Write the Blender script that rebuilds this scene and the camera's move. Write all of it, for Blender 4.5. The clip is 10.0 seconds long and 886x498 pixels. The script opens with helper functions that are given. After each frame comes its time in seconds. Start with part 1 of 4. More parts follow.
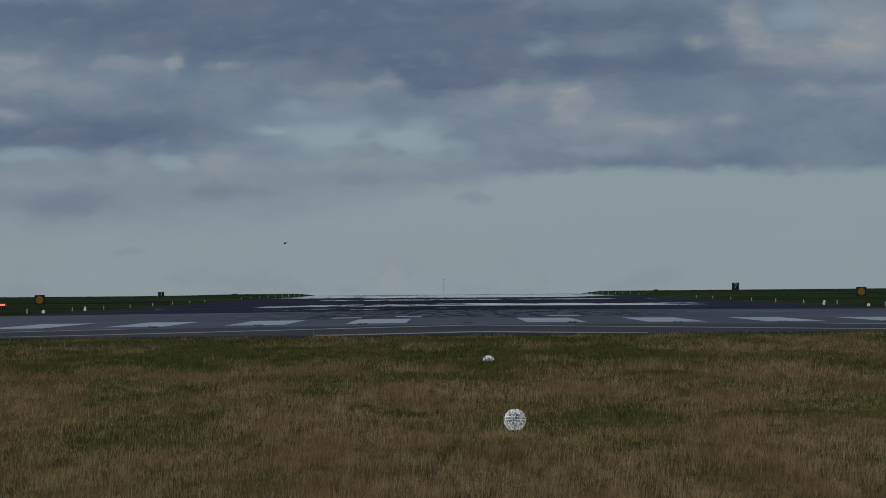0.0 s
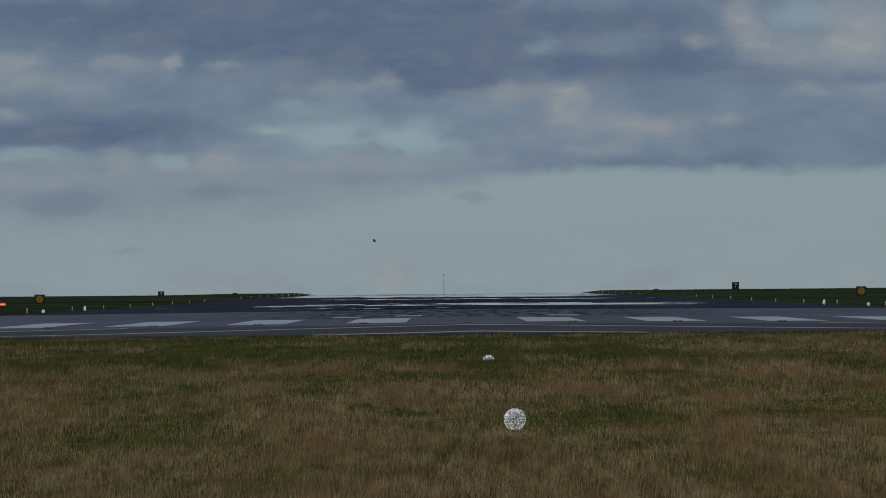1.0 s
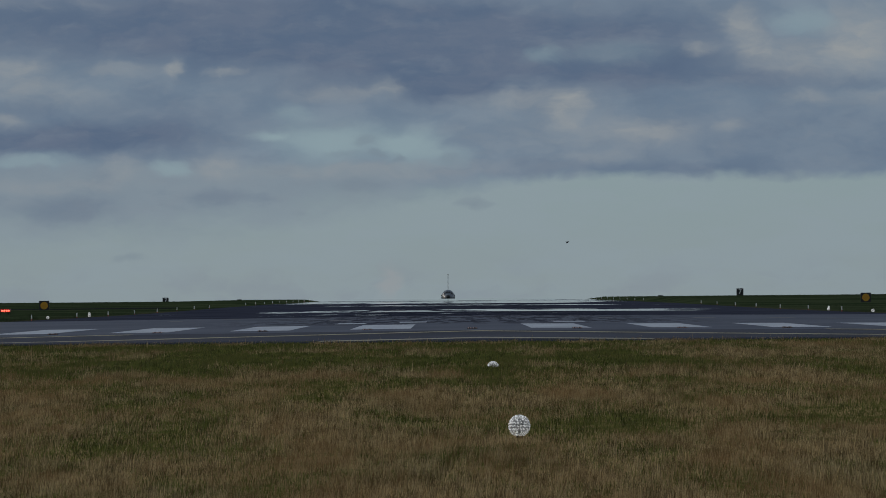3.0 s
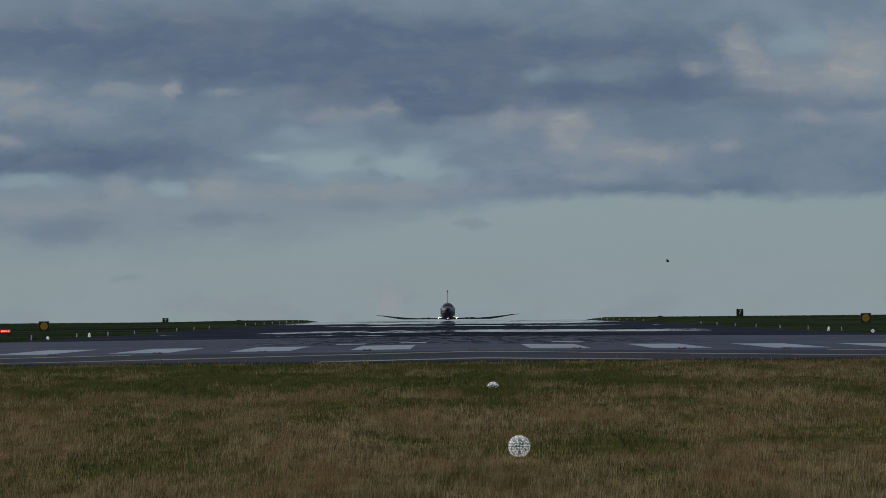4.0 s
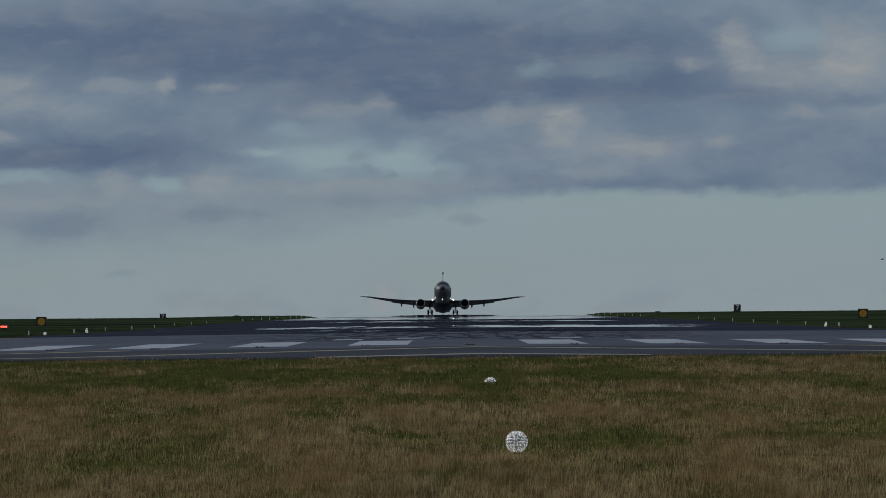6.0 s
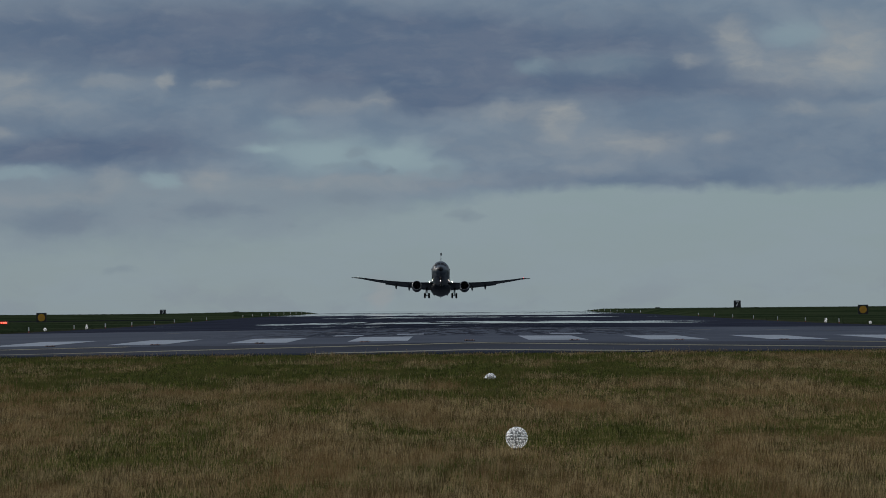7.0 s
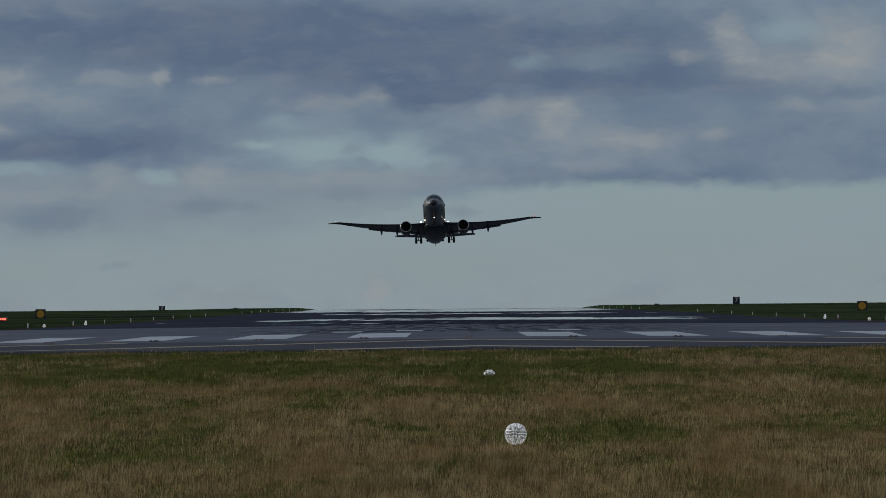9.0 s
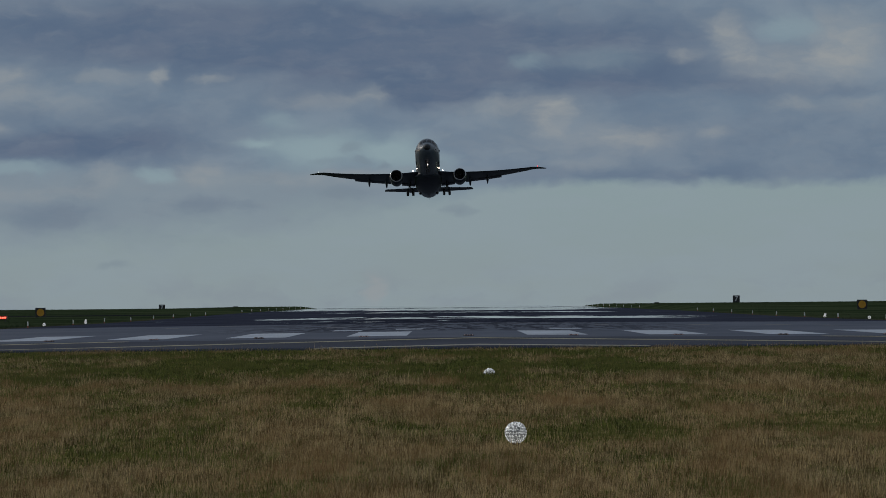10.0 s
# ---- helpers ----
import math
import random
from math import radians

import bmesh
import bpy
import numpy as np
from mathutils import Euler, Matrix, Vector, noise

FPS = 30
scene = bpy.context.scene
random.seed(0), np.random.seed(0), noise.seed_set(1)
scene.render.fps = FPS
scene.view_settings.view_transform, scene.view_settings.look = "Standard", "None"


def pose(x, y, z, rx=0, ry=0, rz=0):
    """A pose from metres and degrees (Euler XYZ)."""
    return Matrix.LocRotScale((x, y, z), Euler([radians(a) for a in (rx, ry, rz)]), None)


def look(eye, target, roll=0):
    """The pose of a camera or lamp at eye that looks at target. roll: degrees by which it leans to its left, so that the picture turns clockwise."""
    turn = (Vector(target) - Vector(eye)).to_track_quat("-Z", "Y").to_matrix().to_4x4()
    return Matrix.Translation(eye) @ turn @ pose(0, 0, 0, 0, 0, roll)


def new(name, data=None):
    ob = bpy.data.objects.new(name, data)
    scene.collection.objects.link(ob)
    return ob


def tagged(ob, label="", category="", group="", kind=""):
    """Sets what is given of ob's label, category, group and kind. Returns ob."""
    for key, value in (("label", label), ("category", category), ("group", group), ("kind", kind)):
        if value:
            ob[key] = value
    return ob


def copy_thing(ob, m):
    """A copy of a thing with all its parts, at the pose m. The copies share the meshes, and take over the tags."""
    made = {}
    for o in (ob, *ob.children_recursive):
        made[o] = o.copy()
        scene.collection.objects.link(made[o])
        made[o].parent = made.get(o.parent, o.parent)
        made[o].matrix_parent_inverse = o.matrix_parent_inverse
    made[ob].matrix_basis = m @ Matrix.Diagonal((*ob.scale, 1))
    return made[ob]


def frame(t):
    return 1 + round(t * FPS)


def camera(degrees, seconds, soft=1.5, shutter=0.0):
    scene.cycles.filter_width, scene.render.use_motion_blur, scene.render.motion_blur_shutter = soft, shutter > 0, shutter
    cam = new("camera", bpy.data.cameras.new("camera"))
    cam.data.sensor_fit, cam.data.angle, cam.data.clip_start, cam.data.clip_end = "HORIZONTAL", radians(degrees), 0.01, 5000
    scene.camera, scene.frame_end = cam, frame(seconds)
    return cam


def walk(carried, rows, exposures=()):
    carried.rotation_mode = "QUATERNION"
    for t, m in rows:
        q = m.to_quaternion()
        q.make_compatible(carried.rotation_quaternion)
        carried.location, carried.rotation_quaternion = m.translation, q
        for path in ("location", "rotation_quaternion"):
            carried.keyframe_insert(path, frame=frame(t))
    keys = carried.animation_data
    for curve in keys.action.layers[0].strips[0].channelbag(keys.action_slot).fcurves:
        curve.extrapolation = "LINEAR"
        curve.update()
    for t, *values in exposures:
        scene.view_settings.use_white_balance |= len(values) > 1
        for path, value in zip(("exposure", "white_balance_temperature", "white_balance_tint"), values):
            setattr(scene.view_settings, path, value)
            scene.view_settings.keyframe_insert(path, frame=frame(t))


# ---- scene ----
# ---------------------------------------------------------------- camera
EYE = (-0.6, 0.0, 1.42)
FOCAL = 7000.0  # long telephoto lens
cam = camera(2 * math.degrees(math.atan(784 / FOCAL)), 10.0, soft=0.65)


def aim(right, down):
    """Pose of the tripod head: small pan and tilt, in units of 1/7000 rad, with the head's slight lean."""
    pan, tilt = (-4.5 - right) / FOCAL, (69.0 + down) / FOCAL
    return look(EYE, (EYE[0] + 100 * math.sin(pan), EYE[1] + 100 * math.cos(pan), EYE[2] + 100 * math.tan(tilt)), -0.5)


HEAD = [(0.0, 0, 0), (0.5, 0, 0), (1.0, 0, -1.0), (1.5, 0, -1.3), (2.0, 0, -1.3), (2.5, 0.4, -1.8), (2.7, 7.0, -0.8),
        (3.2, 7.8, 20.5), (3.8, 7.6, 42.0), (4.0, 7.3, 46.5), (4.5, 6.2, 48.5), (5.0, 3.0, 46.7), (5.5, 2.5, 42.5),
        (6.2, 2.8, 37.0), (7.0, 2.8, 31.5), (7.5, 1.9, 29.5), (8.0, 1.5, 26.7), (8.5, 1.2, 26.0), (9.0, 1.2, 25.0),
        (9.5, 1.2, 23.7), (10.0, 1.2, 22.5)]
walk(cam, [(t, aim(a, b)) for t, a, b in HEAD])

# ---------------------------------------------------------------- light
SUN_ELEVATION, SUN_AZIMUTH = 22.0, -52.0  # degrees; azimuth from +y towards +x
world = bpy.data.worlds.new("sky")
scene.world = world
world.use_nodes = True
wt = world.node_tree
wt.nodes.clear()


def link(tree, a, b):
    tree.links.new(a, b)


sky = wt.nodes.new("ShaderNodeTexSky")
sky.sky_type, sky.sun_disc = "NISHITA", False
sky.sun_elevation, sky.sun_rotation = radians(SUN_ELEVATION), radians(SUN_AZIMUTH)
wcoord = wt.nodes.new("ShaderNodeTexCoord")
wnoise = wt.nodes.new("ShaderNodeTexNoise")
wnoise.inputs["Scale"].default_value, wnoise.inputs["Detail"].default_value = 3.0, 5.0
wmap = wt.nodes.new("ShaderNodeMapping")
wmap.inputs["Scale"].default_value = (1, 1, 3.0)
wramp = wt.nodes.new("ShaderNodeMapRange")
wramp.inputs["From Min"].default_value, wramp.inputs["From Max"].default_value = 0.38, 0.6
wramp.inputs["To Min"].default_value, wramp.inputs["To Max"].default_value = 0.45, 0.95
wmix = wt.nodes.new("ShaderNodeMix")
wmix.data_type = "RGBA"
wmix.inputs["B"].default_value = (2.6, 2.9, 3.3, 1)  # grey cloud deck in the sky texture's own units
wback = wt.nodes.new("ShaderNodeBackground")
wback.inputs["Strength"].default_value = 0.1
wout = wt.nodes.new("ShaderNodeOutputWorld")
link(wt, wcoord.outputs["Generated"], wmap.inputs["Vector"])
link(wt, wmap.outputs[0], wnoise.inputs["Vector"])
link(wt, wnoise.outputs["Fac"], wramp.inputs["Value"])
link(wt, wramp.outputs[0], wmix.inputs["Factor"])
link(wt, sky.outputs[0], wmix.inputs["A"])
link(wt, wmix.outputs["Result"], wback.inputs["Color"])
link(wt, wback.outputs[0], wout.inputs["Surface"])

lamp = bpy.data.lights.new("sun", "SUN")
lamp.energy, lamp.angle, lamp.color = 0.75, radians(14), (1.0, 0.93, 0.85)
sun = new("sun", lamp)
_e, _a = radians(SUN_ELEVATION), radians(SUN_AZIMUTH)
sun.matrix_basis = look((math.cos(_e) * math.sin(_a) * 50, math.cos(_e) * math.cos(_a) * 50, math.sin(_e) * 50), (0, 0, 0))
scene.view_settings.exposure = 0.0

# ---------------------------------------------------------------- materials


def node(tree, kind, **values):
    n = tree.nodes.new(kind)
    for key, value in values.items():
        n.inputs[key.replace("_", " ")].default_value = value
    return n


def math_node(tree, op, a, b=None, c=None, clamp=False):
    n = tree.nodes.new("ShaderNodeMath")
    n.operation, n.use_clamp = op, clamp
    for i, v in enumerate((a, b, c)):
        if v is None:
            continue
        if isinstance(v, (int, float)):
            n.inputs[i].default_value = v
        else:
            link(tree, v, n.inputs[i])
    return n.outputs[0]


def mix_colour(tree, fac, a, b):
    n = tree.nodes.new("ShaderNodeMix")
    n.data_type = "RGBA"
    for key, v in (("Factor", fac), ("A", a), ("B", b)):
        if isinstance(v, (int, float)):
            n.inputs[key].default_value = v
        elif isinstance(v, tuple):
            n.inputs[key].default_value = (*v, 1)
        else:
            link(tree, v, n.inputs[key])
    return n.outputs["Result"]


def noise_out(tree, vector, scale, detail=4.0, stretch=(1, 1, 1), rough=0.55):
    m = tree.nodes.new("ShaderNodeMapping")
    m.inputs["Scale"].default_value = stretch
    link(tree, vector, m.inputs["Vector"])
    n = node(tree, "ShaderNodeTexNoise", Scale=scale, Detail=detail, Roughness=rough)
    link(tree, m.outputs[0], n.inputs["Vector"])
    return n.outputs["Fac"]


def ranged(tree, value, a, b, c=0.0, d=1.0, smooth=True):
    n = node(tree, "ShaderNodeMapRange", From_Min=a, From_Max=b, To_Min=c, To_Max=d)
    n.interpolation_type = "SMOOTHSTEP" if smooth else "LINEAR"
    link(tree, value, n.inputs["Value"])
    return n.outputs[0]


def base_material(name):
    m = bpy.data.materials.new(name)
    m.use_nodes = True
    t = m.node_tree
    return m, t, t.nodes["Principled BSDF"]


def surface(name, c1, c2, scale=6.0, rough=0.6, metal=0.0, bump=0.0, fine=60.0, coat=0.0):
    """Worn surface: broad stains between two colours, fine grain in colour, gloss and relief."""
    m, t, p = base_material(name)
    co = t.nodes.new("ShaderNodeTexCoord").outputs["Object"]
    broad, grain = noise_out(t, co, scale), noise_out(t, co, fine, 3.0)
    fac = math_node(t, "ADD", math_node(t, "MULTIPLY", broad, 0.7), math_node(t, "MULTIPLY", grain, 0.3))
    link(t, mix_colour(t, ranged(t, fac, 0.35, 0.65), c1, c2), p.inputs["Base Color"])
    link(t, ranged(t, grain, 0.3, 0.7, max(rough - 0.08, 0.02), min(rough + 0.08, 1)), p.inputs["Roughness"])
    p.inputs["Metallic"].default_value = metal
    p.inputs["Coat Weight"].default_value = coat
    if bump:
        b = node(t, "ShaderNodeBump", Strength=bump, Distance=0.01)
        link(t, grain, b.inputs["Height"])
        link(t, b.outputs[0], p.inputs["Normal"])
    return m


def glow(name, colour, strength):
    m, t, p = base_material(name)
    p.inputs["Base Color"].default_value = (*colour, 1)
    p.inputs["Emission Color"].default_value = (*colour, 1)
    p.inputs["Emission Strength"].default_value = strength
    return m


def grass_colours(t, co, fine):
    """Dry straw, brown and green patches, shared by blades and turf."""
    patch = noise_out(t, co, 0.5, 5.0, (1.2, 0.55, 0.0), 0.6)
    small = noise_out(t, co, 2.1, 3.0, (1.2, 0.6, 0.0))
    mixv = math_node(t, "ADD", math_node(t, "MULTIPLY", patch, 0.7), math_node(t, "MULTIPLY", small, 0.3))
    mixv = math_node(t, "ADD", mixv, math_node(t, "MULTIPLY", math_node(t, "SUBTRACT", fine, 0.5), 0.12))
    sep = t.nodes.new("ShaderNodeSeparateXYZ")
    link(t, co, sep.inputs[0])
    lush = math_node(t, "MULTIPLY", ranged(t, sep.outputs["Y"], 55.0, 59.0), ranged(t, sep.outputs["Y"], 98.0, 88.0))
    mixv = math_node(t, "SUBTRACT", mixv, math_node(t, "MULTIPLY", lush, 0.07))
    fine = math_node(t, "POWER", fine, 1.4)
    dry = mix_colour(t, fine, (0.150, 0.098, 0.034), (0.60, 0.455, 0.220))
    green = mix_colour(t, fine, (0.046, 0.056, 0.009), (0.190, 0.190, 0.050))
    return mix_colour(t, ranged(t, mixv, 0.41, 0.53), green, dry)


def blade_material(name, dark, pale, red):
    """Grass blades: each its own tone between two colours, with rusty patches."""
    m, t, p = base_material(name)
    geo = t.nodes.new("ShaderNodeNewGeometry")
    fine = math_node(t, "POWER", geo.outputs["Random Per Island"], 1.5)
    rust = ranged(t, noise_out(t, geo.outputs["Position"], 0.5, 4.0, (1.9, 0.24, 0.0), 0.6), 0.42, 0.64)
    clump = ranged(t, noise_out(t, geo.outputs["Position"], 1.0, 4.0, (5.0, 0.6, 0.0), 0.65), 0.32, 0.68, -0.36, 0.34)
    fine = math_node(t, "ADD", fine, clump, clamp=True)
    col = mix_colour(t, math_node(t, "MULTIPLY", rust, 0.62), mix_colour(t, fine, dark, pale), red)
    link(t, col, p.inputs["Base Color"])
    p.inputs["Roughness"].default_value = 0.75
    p.inputs["Specular IOR Level"].default_value = 0.15
    return m


def verge_material():
    """Short mown airfield grass, greener than the meadow."""
    m, t, p = base_material("mown_grass")
    co = t.nodes.new("ShaderNodeNewGeometry").outputs["Position"]
    far = noise_out(t, co, 0.05, 5.0, (0.6, 1.0, 0.0))
    fine = noise_out(t, co, 1.6, 5.0)
    near_col = grass_colours(t, co, noise_out(t, co, 9.0, 4.0))
    col = mix_colour(t, ranged(t, far, 0.4, 0.62), (0.030, 0.047, 0.022), (0.058, 0.075, 0.037))
    col = mix_colour(t, math_node(t, "MULTIPLY", ranged(t, fine, 0.5, 0.8), 0.3), col, (0.085, 0.068, 0.038))
    sep = t.nodes.new("ShaderNodeSeparateXYZ")
    link(t, co, sep.inputs[0])
    rim = math_node(t, "MULTIPLY", ranged(t, math_node(t, "ABSOLUTE", sep.outputs["X"]), 26.5, 23.4), ranged(t, noise_out(t, co, 0.5, 4.0, (1.0, 0.25, 0.0)), 0.42, 0.60))
    rim = math_node(t, "MULTIPLY", rim, ranged(t, sep.outputs["Y"], 400.0, 300.0))
    col = mix_colour(t, math_node(t, "MULTIPLY", rim, 0.75), col, (0.100, 0.078, 0.056))
    link(t, mix_colour(t, ranged(t, sep.outputs["Y"], 86.0, 120.0), near_col, col), p.inputs["Base Color"])
    p.inputs["Roughness"].default_value = 0.95
    p.inputs["Specular IOR Level"].default_value = 0.0
    return m


def asphalt_material(name, c1, c2, mirage):
    """Grooved runway surface: rubber smears along the middle; the last option adds mirror-smooth stretches far down the
    runway that imitate a mirage.
    """
    m, t, p = base_material(name)
    co = t.nodes.new("ShaderNodeNewGeometry").outputs["Position"]
    sep = t.nodes.new("ShaderNodeSeparateXYZ")
    link(t, co, sep.inputs[0])
    broad = noise_out(t, co, 0.18, 5.0, (1.0, 0.45, 0.0))
    grain = noise_out(t, co, 14.0, 3.0)
    col = mix_colour(t, ranged(t, math_node(t, "ADD", math_node(t, "MULTIPLY", broad, 0.75), math_node(t, "MULTIPLY", grain, 0.25)), 0.35, 0.65), c1, c2)
    smear = ranged(t, noise_out(t, co, 0.8, 5.0, (1.9, 0.13, 0.0), 0.7), 0.475, 0.53)
    middle = ranged(t, math_node(t, "ABSOLUTE", sep.outputs["X"]), 4.0, 12.5, 0.85, 0.0)
    along = ranged(t, sep.outputs["Y"], 130.0, 150.0)
    rubber = math_node(t, "MULTIPLY", math_node(t, "MULTIPLY", smear, middle), along)
    col = mix_colour(t, rubber, col, (0.022, 0.024, 0.036))
    link(t, col, p.inputs["Base Color"])
    p.inputs["Specular IOR Level"].default_value = 0.12
    if mirage:
        # mirror-smooth bands stand in for sky reflected by a mirage
        streak = math_node(t, "MULTIPLY", noise_out(t, co, 1.0, 5.0, (0.065, 0.030, 0.0), 0.62), 0.6)
        streak = math_node(t, "MULTIPLY_ADD", noise_out(t, co, 1.0, 4.0, (0.28, 0.048, 0.0), 0.65), 0.4, streak)
        streak = math_node(t, "MULTIPLY_ADD", streak, 1.7, -0.35)
        ripple = noise_out(t, co, 1.0, 4.0, (0.40, 0.070, 0.0), 0.75)
        streak = math_node(t, "ADD", streak, math_node(t, "MULTIPLY", math_node(t, "SUBTRACT", ripple, 0.5), 0.75))
        band = 0.0
        for near, full, fade, far, amount in ((205, 214, 234, 246, 0.26), (256, 265, 298, 316, 0.53), (376, 390, 412, 428, 0.46), (450, 480, 640, 668, 0.56), (650, 676, 1300, 1400, 0.85)):
            on = math_node(t, "MULTIPLY", ranged(t, sep.outputs["Y"], near, full), ranged(t, sep.outputs["Y"], far, fade))
            band = math_node(t, "MULTIPLY_ADD", on, amount, band)
        half = ranged(t, math_node(t, "ABSOLUTE", math_node(t, "SUBTRACT", sep.outputs["X"], 1.8)), 11.0, 19.5, 1.0, 0.35)
        half = math_node(t, "MAXIMUM", half, ranged(t, sep.outputs["Y"], 420.0, 520.0))
        glassy = ranged(t, math_node(t, "ADD", math_node(t, "MULTIPLY", band, half), streak), 0.92, 0.97)
        link(t, math_node(t, "SUBTRACT", 0.9, math_node(t, "MULTIPLY", glassy, 0.88)), p.inputs["Roughness"])
        link(t, math_node(t, "MULTIPLY", glassy, 0.6), p.inputs["Specular IOR Level"])
    else:
        p.inputs["Roughness"].default_value = 0.85
        link(t, math_node(t, "SUBTRACT", 0.10, math_node(t, "MULTIPLY", rubber, 0.10)), p.inputs["Specular IOR Level"])
        b = node(t, "ShaderNodeBump", Strength=0.3, Distance=0.004)
        link(t, grain, b.inputs["Height"])
        link(t, b.outputs[0], p.inputs["Normal"])
    return m


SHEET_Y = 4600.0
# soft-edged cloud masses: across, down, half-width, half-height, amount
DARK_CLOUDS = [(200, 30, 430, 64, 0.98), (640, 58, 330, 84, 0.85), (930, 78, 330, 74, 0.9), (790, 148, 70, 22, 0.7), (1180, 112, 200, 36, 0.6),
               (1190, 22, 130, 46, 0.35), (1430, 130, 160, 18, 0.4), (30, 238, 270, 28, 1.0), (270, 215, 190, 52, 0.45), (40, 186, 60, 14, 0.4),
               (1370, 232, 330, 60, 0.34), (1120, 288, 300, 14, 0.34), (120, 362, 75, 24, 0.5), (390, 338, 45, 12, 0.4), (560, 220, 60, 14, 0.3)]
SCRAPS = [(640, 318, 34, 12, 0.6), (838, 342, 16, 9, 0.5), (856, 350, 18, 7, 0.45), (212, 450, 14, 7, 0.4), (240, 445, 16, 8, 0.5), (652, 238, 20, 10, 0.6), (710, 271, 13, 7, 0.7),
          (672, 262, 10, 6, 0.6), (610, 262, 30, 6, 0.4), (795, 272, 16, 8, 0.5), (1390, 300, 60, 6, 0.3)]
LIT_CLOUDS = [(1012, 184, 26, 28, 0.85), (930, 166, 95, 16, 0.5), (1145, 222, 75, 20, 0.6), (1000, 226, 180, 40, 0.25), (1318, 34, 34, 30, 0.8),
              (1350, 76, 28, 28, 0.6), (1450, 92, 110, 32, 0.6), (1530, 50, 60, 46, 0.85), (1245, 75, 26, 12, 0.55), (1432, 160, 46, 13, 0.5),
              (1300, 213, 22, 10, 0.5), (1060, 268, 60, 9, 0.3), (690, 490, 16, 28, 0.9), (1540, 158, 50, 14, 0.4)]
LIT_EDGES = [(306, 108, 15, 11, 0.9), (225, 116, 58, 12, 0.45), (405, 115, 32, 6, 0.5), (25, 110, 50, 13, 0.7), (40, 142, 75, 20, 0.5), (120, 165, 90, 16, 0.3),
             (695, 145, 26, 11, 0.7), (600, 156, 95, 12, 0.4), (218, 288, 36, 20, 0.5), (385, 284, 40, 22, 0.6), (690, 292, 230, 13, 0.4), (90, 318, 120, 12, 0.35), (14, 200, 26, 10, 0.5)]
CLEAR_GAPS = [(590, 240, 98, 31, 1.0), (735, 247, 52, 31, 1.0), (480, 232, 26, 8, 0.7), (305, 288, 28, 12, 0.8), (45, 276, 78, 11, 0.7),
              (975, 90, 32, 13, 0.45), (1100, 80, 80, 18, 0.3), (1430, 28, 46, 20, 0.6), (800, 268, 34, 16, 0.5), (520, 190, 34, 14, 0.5)]


